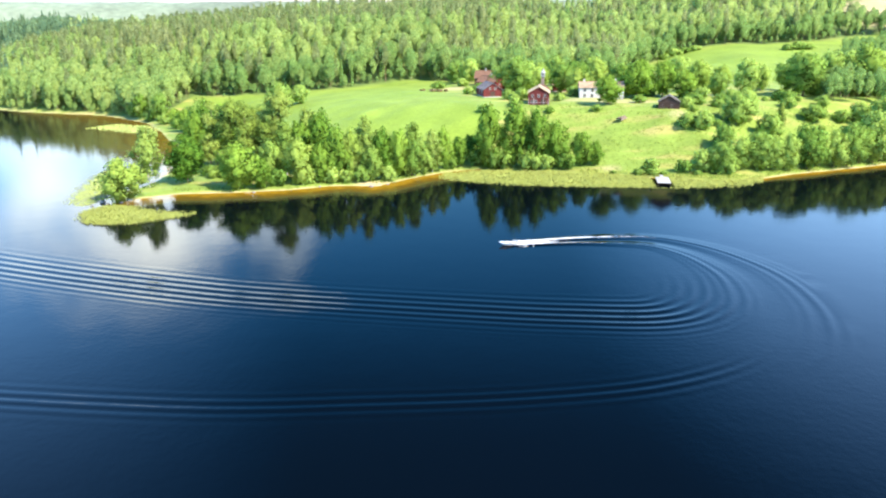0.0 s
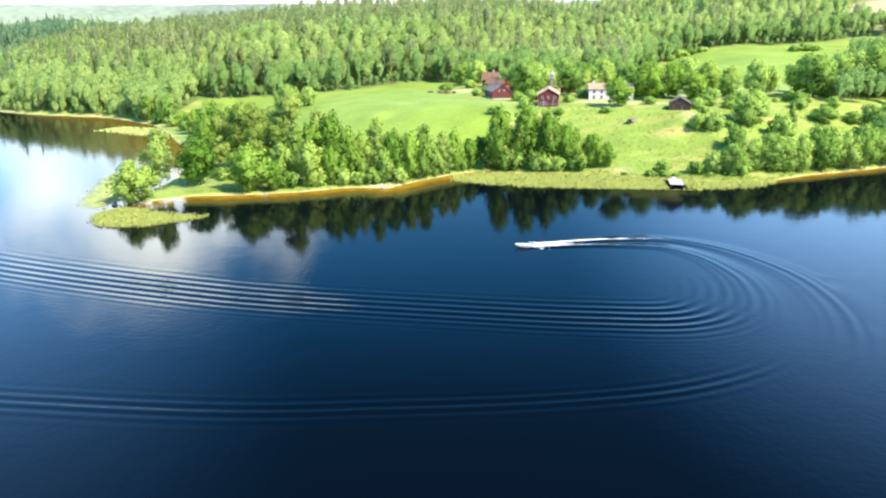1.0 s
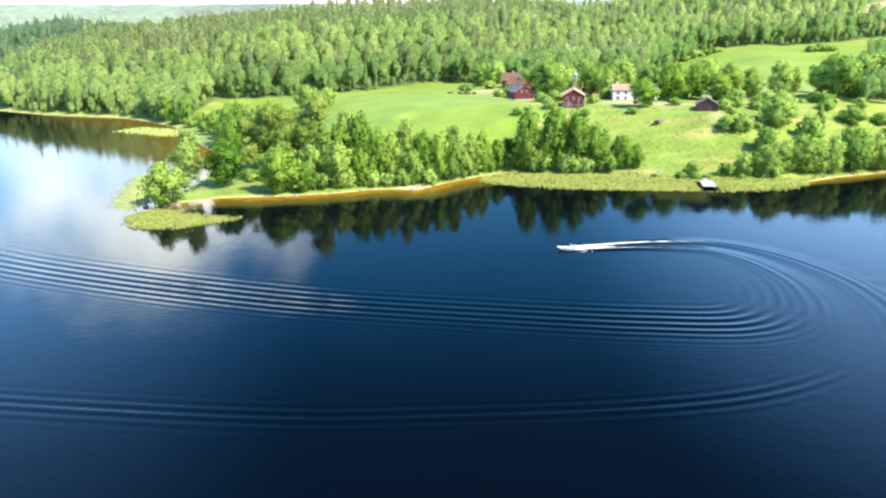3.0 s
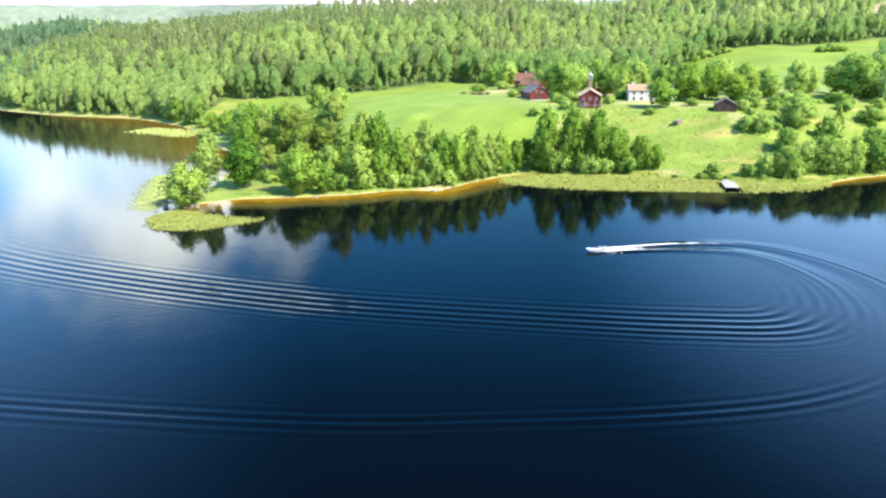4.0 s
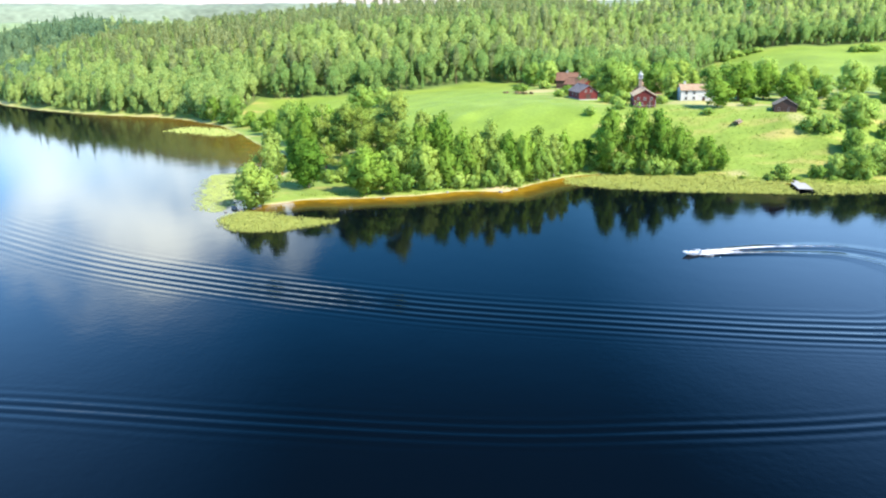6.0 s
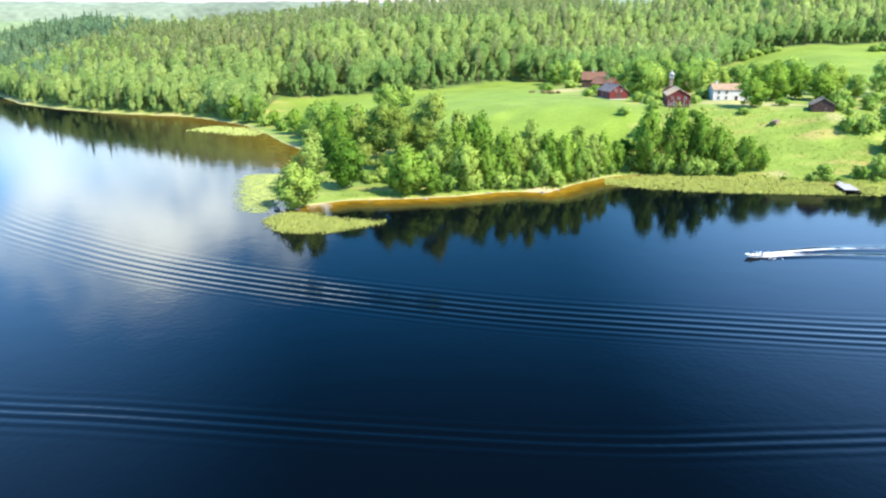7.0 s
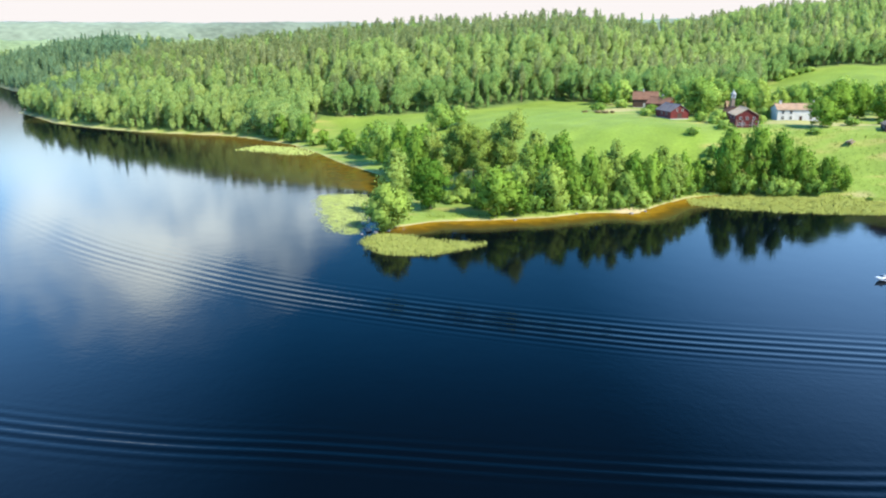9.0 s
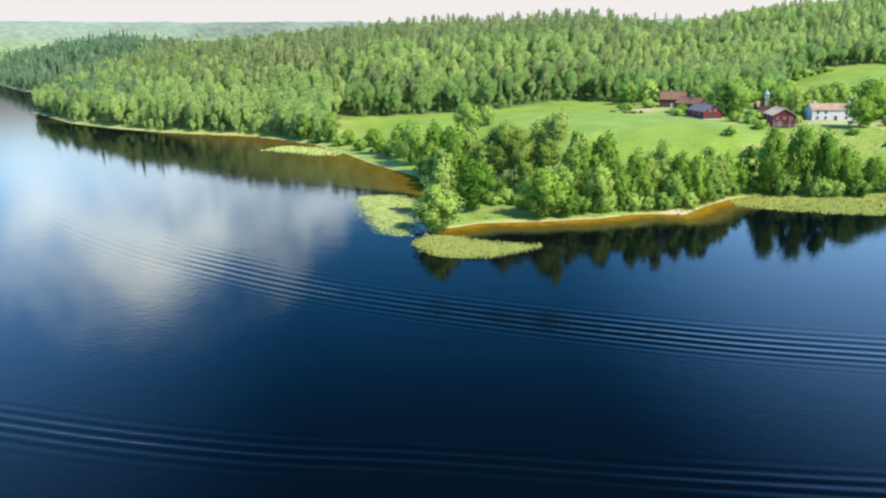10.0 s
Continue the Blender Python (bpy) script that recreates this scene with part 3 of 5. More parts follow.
def smooth_line(pts, n=8):
    """Catmull-Rom through the points."""
    p = [Vector((*q, 0)) for q in pts]
    p = [2 * p[0] - p[1]] + p + [2 * p[-1] - p[-2]]
    out = []
    for a, b, c, d in zip(p, p[1:], p[2:], p[3:]):
        for k in range(n):
            t = k / n
            v = 0.5 * ((2 * b) + (c - a) * t + (2 * a - 5 * b + 4 * c - d) * t * t + (3 * b - a - 3 * c + d) * t ** 3)
            out.append((v.x, v.y))
    return out + [pts[-1]]


def side_dist(px, py, line):
    """Distance from a line, positive to its left, and the way along it."""
    best = np.full(px.shape, 1e12)
    sgn, along = np.ones(px.shape), np.zeros(px.shape)
    run = 0.0
    for (ax, ay), (bx, by) in zip(line, line[1:]):
        ux, uy = bx - ax, by - ay
        n2 = ux * ux + uy * uy
        raw = ((px - ax) * ux + (py - ay) * uy) / n2
        s = np.clip(raw, 0, 1)
        d2 = (px - ax - s * ux) ** 2 + (py - ay - s * uy) ** 2
        near = d2 < best
        best = np.where(near, d2, best)
        sgn = np.where(near, np.sign(ux * (py - ay) - uy * (px - ax)), sgn)
        along = np.where(near, run + s * math.sqrt(n2), along)
        run += math.sqrt(n2)
    return np.sqrt(best) * sgn, along, run


def crest(a):
    """A wave with sharp tops and long troughs."""
    c = 0.5 + 0.5 * np.cos(a)
    return 2 * c ** 1.8 - 0.75


def waves(px, py):
    z = np.zeros(px.shape)
    # long swell trains of the outward leg
    d, s, run = side_dist(px, py, smooth_line(FAR_WAVES))
    left = 1 - s / run
    wide = 8.5 + 10.0 * sstep(0.25, 0.7, left)
    fade = sstep(0, 70, s) * sstep(2, 40, run - s)
    length = 2.7 + 0.2 * left
    z += (0.05 + 0.03 * sstep(0.6, 0.3, left)) * fade * np.exp(-((d - 1.5) / wide) ** 4) * (0.5 + 0.5 * np.exp(-(d / 7) ** 2)) * crest(2 * math.pi * (d - 0.022 * np.where(d < 0, d * d, 0)) / length) * (0.8 + 0.2 * np.sin(s * 0.05))
    z += 0.006 * fade * np.exp(-((d + wide) / 5) ** 2) * np.cos(2 * math.pi * d / 1.5)
    d, s, run = side_dist(px, py, smooth_line(NEAR_WAVES))
    left = 1 - s / run
    fade = sstep(0, 100, s) * sstep(0, 30, run - s)
    z += (0.044 + 0.018 * sstep(0.25, 0.6, left)) * fade * np.exp(-((d - 0.6) / (2.4 + 3.4 * left)) ** 2) * crest(2 * math.pi * d / 2.15)
    # fresh wake behind the boat: a trough with a crest on each side that spread apart
    d, s, run = side_dist(px, py, smooth_line(BOAT_WAY))
    live = np.clip(s, 0, None)
    off = 0.9 + 0.085 * live
    age = np.exp(-live / 75) * sstep(0, 3, live) * sstep(0, 25, run - s)
    for k, amp in ((1.0, 0.20), (0.62, 0.11), (1.3, 0.11), (1.58, 0.06), (0.36, 0.05)):
        z += amp * age * np.exp(-((np.abs(d) - off * k) / (0.36 + 0.004 * live)) ** 2)
    z -= 0.10 * age * np.exp(-(d / (off * 0.5)) ** 2)
    return z


wx = steps((-5200, -1200, 500), (-1200, -420, 40), (-420, -260, 2.5), (-260, -4, 1.4), (-4, 64, 0.55), (64, 140, 3), (140, 1200, 60), (1200, 5200, 500))
wy = steps((-2600, -200, 400), (-200, 40, 40), (40, 70, 3), (70, 180, 0.55), (180, 270, 1.0), (270, 460, 3), (460, 1200, 40), (1200, 5600, 500))
WX, WY = np.meshgrid(wx, wy)
WD = shore_dist(WX, WY)
sea = np.where((WY > 60) & (WY < 420) & (WX > -440) & (WX < 90), waves(WX, WY), 0.0) * sstep(0, 6, -WD)
lake_me = grid_mesh("lake", wx, wy, sea)
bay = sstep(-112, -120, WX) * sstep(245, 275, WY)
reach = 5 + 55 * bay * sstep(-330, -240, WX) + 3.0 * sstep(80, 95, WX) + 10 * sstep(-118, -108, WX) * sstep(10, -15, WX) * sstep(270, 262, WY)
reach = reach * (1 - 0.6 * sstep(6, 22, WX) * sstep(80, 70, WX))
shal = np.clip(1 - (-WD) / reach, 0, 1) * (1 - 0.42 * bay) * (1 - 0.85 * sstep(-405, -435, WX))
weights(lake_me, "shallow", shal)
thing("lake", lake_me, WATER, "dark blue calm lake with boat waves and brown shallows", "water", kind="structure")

# ---- foliage ----
def sprays(rng, blobs, count, size, up=0.25, flat=0.7, lift=0.06):
    """Leaf sprays as small four-cornered blades on the outside of rounded clumps: array (count, 4, 3)."""
    b = np.array(blobs, float)
    area = (b[:, 3] * b[:, 4]) ** 0.7
    pick = rng.choice(len(b), count, p=area / area.sum())
    v = rng.normal(size=(count, 3))
    v[:, 2] += up
    v /= np.linalg.norm(v, axis=1)[:, None]
    r = np.stack([b[pick, 3], b[pick, 3], b[pick, 4]], -1)
    c = b[pick, :3] + v * r * rng.uniform(0.66, 1.25, (count, 1))
    n = v + rng.normal(size=(count, 3)) * flat
    n /= np.linalg.norm(n, axis=1)[:, None]
    t = np.cross(n, rng.normal(size=(count, 3)))
    t /= np.linalg.norm(t, axis=1)[:, None]
    u = np.cross(n, t)
    s = size * rng.uniform(0.6, 1.35, (count, 1))
    e = rng.uniform(0.55, 1.0, (count, 1))
    bend = n * s * rng.uniform(-0.35, 0.35, (count, 1))
    q = np.stack([c - t * s, c - u * s * e + bend, c + t * s * 0.9, c + u * s * e + bend], 1)
    # leaves on the outside of a clump face away from the tree's middle and up
    mid = np.array([0, 0, b[:, 2].mean() * 0.95])
    whole = (c - mid) / np.array([1, 1, 1.6])
    whole /= np.linalg.norm(whole, axis=1)[:, None] + 1e-6
    o = v * 0.65 + whole * 0.85 + n * 0.28 + np.array([0, 0, lift])
    o /= np.linalg.norm(o, axis=1)[:, None]
    return np.concatenate([q, np.repeat(o[:, None], 4, 1)], -1)


def envelope(f, low, belly):
    """Half width of a crown at the part f of its height, widest at belly."""
    u = min(1, max(0, (f - low) / (1.0 - low)))
    u = 0.5 * u / belly if u < belly else 0.5 + 0.5 * (u - belly) / (1 - belly)
    return math.sin(math.pi * u) ** 0.62


def crown_blobs(rng, h, w, low, belly, n, small, large):
    """A stacked inner body and many clumps over it, out to the crown's envelope."""
    out = []
    for f in (0.24, 0.44, 0.62, 0.78):
        f = low + (1 - low) * f
        r = w * envelope(f, low, belly) * 0.58
        out.append((rng.normal() * 0.06 * w, rng.normal() * 0.06 * w, h * f, r, h * 0.15))
    turn = rng.uniform(0, 6.28)
    for k in range(n):
        f = low + (1 - low) * (0.07 + 0.88 * ((k + rng.uniform(0, 1)) / n) ** 0.9)
        e = envelope(f, low, belly)
        a = turn + k * 2.4 + rng.normal() * 0.35
        r = w * rng.uniform(small, large) * (0.65 + 0.45 * e)
        rad = max(0, w * e * rng.uniform(0.72, 1.22) - r * 0.8)
        out.append((rad * math.cos(a), rad * math.sin(a), h * f - r * 0.2, r, r * rng.uniform(0.8, 1.2)))
    return out


def broad_blobs(rng, h, w, low=0.03, n=22):
    """A round-headed leafy tree, h high and w to each side."""
    return crown_blobs(rng, h, w, low, rng.uniform(0.44, 0.6), n, 0.20, 0.46)


def tall_blobs(rng, h, w, low=0.07, n=20):
    """A slender tree with a soft pointed head."""
    return crown_blobs(rng, h, w, low, rng.uniform(0.3, 0.42), n, 0.24, 0.42)


def pine_blobs(rng, h, w, n=20):
    out = []
    for k in range(n):
        f = rng.uniform(0.33, 0.95)
        a = rng.uniform(0, 2 * math.pi)
        rad = w * rng.uniform(0.2, 0.75) * (1.25 - 0.75 * f) * 1.5
        r = w * rng.uniform(0.34, 0.5)
        out.append((rad * math.cos(a), rad * math.sin(a), h * f, r, r * 0.95))
    out.append((0, 0, h * 0.9, w * 0.5, h * 0.08))
    return out


def spruce_blobs(rng, h, w, n=11):
    out = []
    for k in range(n):
        f = 0.12 + 0.84 * k / n
        r = w * (1 - f) ** 0.8
        out.append((0, 0, h * f, max(0.35, r * 0.85), h * 0.05))
    return out


def blob_hearts(rng, blobs, sides=6, rings=4):
    """A small lumpy core inside each clump, so that no daylight shows through dense leaves."""
    out = []
    mid = np.array([0, 0, np.mean([b[2] for b in blobs]) * 0.95])
    for bx, by, bz, r, rz in blobs:
        pts = []
        for k in range(rings + 1):
            e = math.pi * (k / rings - 0.5)
            pts.append([np.array((bx + 0.62 * r * rng.uniform(0.8, 1.15) * math.cos(e) * math.cos(2 * math.pi * a / sides), by + 0.62 * r * rng.uniform(0.8, 1.15) * math.cos(e) * math.sin(2 * math.pi * a / sides), bz + 0.62 * rz * math.sin(e))) for a in range(sides)])
        for k in range(rings):
            for a in range(sides):
                b = (a + 1) % sides
                c = np.array([pts[k][a], pts[k][b], pts[k + 1][b], pts[k + 1][a]])
                n = (c - np.array((bx, by, bz))) / r + (c - mid) / (np.linalg.norm(c - mid, axis=1)[:, None] + 1e-6)
                n /= np.linalg.norm(n, axis=1)[:, None] + 1e-6
                out.append(np.concatenate([c, n], -1))
    return np.array(out)


def quads_to_mesh(name, q):
    me = array_mesh(name, q[..., :3].reshape(-1, 3), np.arange(len(q) * 4).reshape(-1, 4), q.shape[-1] == 6)
    if q.shape[-1] == 6:
        me.normals_split_custom_set_from_vertices(q[..., 3:].reshape(-1, 3).tolist())
    return me


def limb(bm, a, b, ra, rb, sides=7):
    """A tapered branch from a to b."""
    a, b = Vector(a), Vector(b)
    q = (b - a).to_track_quat("Z", "Y")
    rings = []
    for c, r in ((a, ra), (b, rb)):
        rings.append([bm.verts.new(c + q @ Vector((r * math.cos(2 * math.pi * k / sides), r * math.sin(2 * math.pi * k / sides), 0))) for k in range(sides)])
    for k in range(sides):
        bm.faces.new((rings[0][k], rings[0][(k + 1) % sides], rings[1][(k + 1) % sides], rings[1][k]))
    bm.faces.new(rings[1])


def trunk_mesh(rng, h, radius, blobs, stop):
    bm = bmesh.new()
    p = Vector((0, 0, -0.6))
    r = radius
    joints = 5
    for k in range(joints):
        f = (k + 1) / joints
        q = Vector((rng.normal() * 0.12, rng.normal() * 0.12, -0.6 + (h * stop + 0.6) * f))
        limb(bm, p, q, r, r * 0.8, 9)
        p, r = q, r * 0.8
    order = sorted(blobs, key=lambda b: b[2])[:: max(1, len(blobs) // 8)]
    for b in order:
        z0 = max(h * 0.12, b[2] - 0.35 * math.hypot(b[0], b[1]) - 0.8)
        limb(bm, (0, 0, min(z0, h * stop)), (b[0] * 0.9, b[1] * 0.9, b[2]), radius * 0.35, radius * 0.1, 5)
    me = bpy.data.meshes.new("trunk")
    bm.to_mesh(me)
    bm.free()
    return me


KINDS = {}


def tree_kind(key, name, h, w, blobs, count, size, leaf, bark, radius, stop=0.8, up=0.25, variants=2):
    KINDS[key] = (h, w, name, [])
    for k in range(variants):
        rng = np.random.default_rng(100 * len(KINDS) + k)
        bl = blobs(rng, h, w)
        base = new(name)
        base.empty_display_size = 0.5
        tr = new("trunk", trunk_mesh(rng, h, radius, bl, stop))
        tr.data.materials.append(bark)
        cr = new("crown", quads_to_mesh("crown", np.concatenate([blob_hearts(rng, bl), sprays(rng, bl, count, size, up)])))
        cr.data.materials.append(leaf)
        tr.parent = cr.parent = base
        KINDS[key][3].append([base, False])


tree_kind("b", "broadleaf_tree", 15.0, 6.0, broad_blobs, 2450, 0.42, LEAF, BARK, 0.28, 0.75, variants=4)
tree_kind("w", "broadleaf_tree", 12.0, 5.6, broad_blobs, 2150, 0.40, LEAF_SOFT, BARK, 0.24, 0.7, variants=3)
tree_kind("l", "broadleaf_tree", 13.0, 6.5, broad_blobs, 2300, 0.39, LEAF_LIGHT, BARK, 0.24, 0.7, variants=2)
tree_kind("t", "birch_tree", 18.0, 3.8, tall_blobs, 2100, 0.37, LEAF_PALE, BIRCH_BARK, 0.2, 0.9, variants=3)
tree_kind("p", "pine_tree", 23.0, 4.6, pine_blobs, 2000, 0.38, NEEDLE, BARK, 0.26, 0.93, 0.6, variants=3)
tree_kind("c", "spruce_tree", 12.0, 3.0, spruce_blobs, 1300, 0.36, NEEDLE, BARK, 0.2, 0.95, 0.2, variants=2)
tree_kind("s", "shrub", 4.5, 3.6, lambda r, h, w: broad_blobs(r, h, w, 0.0, 13), 520, 0.43, LEAF_SOFT, BARK, 0.09, 0.6, variants=3)
TREE_RNG = random.Random(7)


def plant(key, x, y, h, w, label, group):
    th, tw, name, stock = KINDS[key]
    base = stock[TREE_RNG.randrange(len(stock))]
    m = pose(x, y, max(0.0, land_at(x, y)) - 0.05, TREE_RNG.uniform(-2, 2), TREE_RNG.uniform(-2, 2), TREE_RNG.uniform(0, 360))
    m = m @ Matrix.Diagonal((w / tw, w / tw, h / th, 1))
    if not base[1]:
        base[1] = True
        ob = base[0]
        ob.matrix_world = m
    else:
        ob = copy_thing(base[0], Matrix.Identity(4))
        ob.matrix_basis = m
    return tagged(ob, label, {"s": "shrub", "p": "pine tree", "t": "birch tree", "c": "spruce tree"}.get(key, "tree"), group)


# trees on the wooded point: kind, x, y, height, half width
POINT = [("l", -112.6, 199.6, 12.6, 7.5), ("t", -114, 217, 20.5, 5.0), ("b", -104.5, 224, 15.5, 6.6), ("b", -84, 217, 14.2, 6.7), ("l", -67, 227, 14, 6.0),
         ("b", -65, 244, 21, 6), ("p", -108, 255, 23.5, 4.6), ("b", -114, 251.6, 20, 4.8), ("p", -98, 246, 24, 4.4),
         ("p", -91.7, 244.3, 22, 4.6), ("p", -81, 247, 27, 5), ("t", -75, 237, 19, 4.6), ("p", -96, 270, 19, 5), ("p", -91, 276, 16, 4.6), ("b", -77.4, 219, 9.3, 3.8)]
POINT_INNER = [("p", -101, 249, 21, 4.4), ("p", -94, 252, 22, 4.4), ("p", -87, 250, 20, 4.2), ("p", -103.5, 240, 14, 3.4), ("p", -89.5, 238, 13, 3.4), ("p", -84, 242, 17, 3.8), ("s", -92, 233, 3.2, 3.0), ("s", -99, 232, 2.6, 2.6), ("s", -96, 236, 4.2, 3.6), ("s", -89, 227, 3.4, 3.2), ("l", -96.5, 241, 8, 3.6), ("s", -102, 236, 3.4, 3.2), ("w", -78, 231, 13, 4.2), ("b", -71, 241, 18, 5), ("t", -86, 258, 22, 5),
               ("t", -73, 255, 21, 5), ("b", -118, 274, 17, 5.5), ("b", -121, 262, 14, 4.8),  ("s", -73, 223, 5, 3.6)]
FIELD = [("w", -122, 362, 12.8, 6.6), ("w", -113, 366, 9.5, 5.0)]
BAY = [("w", -139, 308, 17.4, 6.7), ("b", -118, 289, 19, 7), ("b", -211, 386, 13.3, 4.4), ("w", -195, 376, 14.7, 5.4), ("b", -182, 367, 7.5, 3.6),
       ("b", -161, 338, 11, 5.3), ("b", -147, 324, 14.5, 6.2), ("s", -219, 393, 8, 4.4), ("s", -203, 379, 5, 4), ("s", -172, 350, 5, 4), ("b", -127, 288, 19.8, 5.4), ("b", -127, 283, 13, 5), ("w", -123, 272, 12, 4.6), ("s", -132, 290, 5, 3.6), ("s", -119, 254, 5, 3.4),
       ("b", -168, 358, 8.5, 4.2), ("b", -226, 402, 12, 5), ("s", -187, 365, 5, 4), ("s", -155, 333, 5, 4)]
SHORE_ROW = [("b", -56.5, 233, 17.5, 4.4), ("b", -60.8, 229.5, 12.2, 4.2), ("l", -52.5, 234, 16, 3.8), ("t", -47.5, 238, 20.4, 4.2), ("b", -42.2, 237.5, 16.4, 4.4), ("b", -37.6, 239.5, 16.4, 4.2),
             ("t", -32.5, 244.5, 18.4, 4.4), ("w", -33.5, 243, 13, 3.8), ("t", -27.4, 250.5, 14.6, 3.6), ("w", -44.5, 233, 11.5, 3.4), ("b", -24.0, 256, 14.2, 3.4), ("w", -29.5, 247.5, 9, 3.2),
             ("b", -19.5, 259.5, 11, 3.2), ("b", -16, 268, 9, 4.2), ("s", -13.5, 263, 5.5, 4.2), ("b", -8.8, 261, 21.3, 5.8), ("b", 0.2, 262.5, 21.6, 5.4), ("b", 8.0, 262, 19.6, 5.2),
             ("b", 14.9, 263, 15, 5.0), ("b", 23.6, 262, 12, 4.4), ("b", 28.6, 262.5, 8.5, 2.9), ("s", -5.2, 259.5, 7, 4.8), ("s", 6.2, 259.5, 6, 4.8), ("s", 11.5, 260, 5, 4), ("s", 18.5, 259.5, 5, 4),
             ("s", -57, 230, 5, 3.8), ("s", -27, 252, 5, 3.4), ("s", -48, 232, 5, 3.6), ("s", -40, 234.5, 5, 3.4), ("s", -35, 243, 6, 3.6), ("s", -22, 257.5, 4.5, 3.2), ("s", -52.5, 231, 4, 3.2), ("s", -64, 227.5, 4, 3.4)]
YARD_SHRUBS = [("s", -34, 392, 4, 4), ("s", -45, 386, 3.5, 4), ("s", -3, 317, 3.5, 3), ("s", 0, 326, 5, 3.6), ("s", -6, 330, 4, 3), ("s", 16, 322, 3, 2.6), ("s", -26, 352, 3, 3),
               ("s", -19, 352, 4, 3), ("s", 48, 315, 3, 3), ("s", 64, 300, 4, 3.4), ("s", 30, 300, 2.6, 2.6), ("s", -14, 300, 3, 3), ("s", 22, 340, 4, 3.6), ("s", 30, 345, 5, 4.2), ("s", 47, 350, 5, 4.5), ("s", 56, 347, 4, 4), ("s", -22, 366, 4, 4), ("s", 12, 300, 2.4, 2.6), ("s", -2, 306, 3, 3), ("s", 70, 310, 4, 4), ("s", 80, 316, 3.5, 3.5), ("s", 92, 322, 4, 4), ("s", 108, 330, 4, 4.4), ("s", 94, 583, 4, 5), ("s", 101, 588, 5, 6), ("s", 109, 592, 4, 5), ("s", 118, 596, 3.5, 5), ("s", 86, 470, 4, 4.5), ("s", 92, 440, 4, 4.5), ("s", 100, 452, 3.5, 4), ("s", -9, 286, 4, 4)]
EAST_BANK = [("w", 63, 255, 7.4, 3.6), ("w", 69.4, 255.2, 9.8, 4.9), ("w", 72.5, 270, 8.8, 4.2), ("w", 82.5, 261, 12.6, 7.2), ("w", 93, 263, 12.2, 4),
             ("w", 100.5, 267, 15, 6.6), ("w", 110.5, 271.5, 12.4, 4.6), ("w", 116, 274, 14.6, 5.4), ("w", 127, 281, 18, 7), ("w", 81.5, 293, 11.2, 5.8),
             ("w", 87, 299, 8.5, 4.4), ("c", 99.6, 301, 8, 2.6), ("s", 93, 289, 7.8, 5), ("w", 113.5, 307.6, 6.6, 5.0), ("s", 67.8, 282, 6, 4.2),
             ("s", 62, 282, 5, 3.8), ("s", 72, 254, 4, 3.7), ("s", 57.4, 254, 3.8, 3.2)]
EAST_SLOPE = [("s", 46.4, 255, 4.6, 3.2), ("w", 133, 313, 8.7, 5.2), ("w", 137, 303, 16.9, 6.4), ("s", 126, 313, 4.4, 4.4), ("w", 140, 290, 17, 6.5), ("w", 152, 298, 16, 6.2),
              ("w", 148, 322, 14, 6), ("s", 75, 275, 4, 3.4), ("s", 88, 277, 4.5, 3.6), ("s", 105, 285, 4, 3.5),
              ("w", 76, 259, 10, 5), ("w", 88, 262.5, 11, 5), ("w", 105.5, 270.5, 12, 5), ("w", 121.5, 279, 13, 5.5), ("w", 133, 285.5, 13, 5.5), ("w", 145, 293, 13, 5.5), ("s", 176, 568, 4, 5), ("s", 184, 572, 5, 6), ("s", 192, 575, 4, 5)]
FARM = [("b", 35.2, 308.5, 11.0, 6.4), ("b", 49.5, 338, 16.6, 8.2), ("b", 61.2, 344.5, 14.8, 6.0), ("b", 69, 337.5, 11.2, 6.2), ("w", 15, 398, 14, 5.5), ("w", 23, 406, 12, 5),
        ("w", 33.7, 440, 13, 6.8), ("w", -4, 353, 16, 8.5), ("w", 1.5, 364, 14, 7), ("w", 17, 362, 13, 6.5), ("w", 26, 388, 12, 6), ("l", 33, 358, 12, 5), ("w", 97.6, 350, 15.6, 6.6), ("w", 107.7, 365, 12, 5.2), ("w", 121, 347, 18.5, 11)]
FARM_BACK = [("w", 137, 365, 20, 9), ("l", 151, 360, 22, 11), ("w", 121.5, 372, 14, 8), ("w", 148, 376, 20, 8), ("w", 171, 400, 21, 9), ("l", 97.6, 400, 10, 5.6),
             ("w", -31, 448, 11, 5.5), ("w", -24, 442, 9, 4.7), ("w", -23.8, 458, 14, 7.5), ("l", 6, 378, 12, 6), ("w", -12, 372, 12, 6), ("w", -33, 412, 13, 6), ("w", -41, 424, 12, 6), ("l", 24, 349, 11, 6), ("l", 84, 381, 13, 6.5), ("w", 46, 384, 12, 6.5), ("l", 36, 404, 13, 7), ("w", 58, 398, 13, 7), ("w", 78, 410, 14, 7), ("l", 14, 420, 14, 7), ("w", 84, 342, 10, 5.2), ("l", 80, 366, 14, 7)]
meadow_rng = random.Random(31)
for spot in range(38):
    x, y, h = meadow_rng.uniform(58, 128), meadow_rng.uniform(284, 346), meadow_rng.uniform(1.6, 4.2)
    if math.dist((x, y), (57, 299)) > 9:
        YARD_SHRUBS.append(("s", x, y, h, h * meadow_rng.uniform(0.75, 1.1)))
for spot in range(12):
    h = meadow_rng.uniform(0.9, 2.0)
    YARD_SHRUBS.append(("s", meadow_rng.uniform(33, 70), meadow_rng.uniform(251.5, 257), h, h * 1.3))
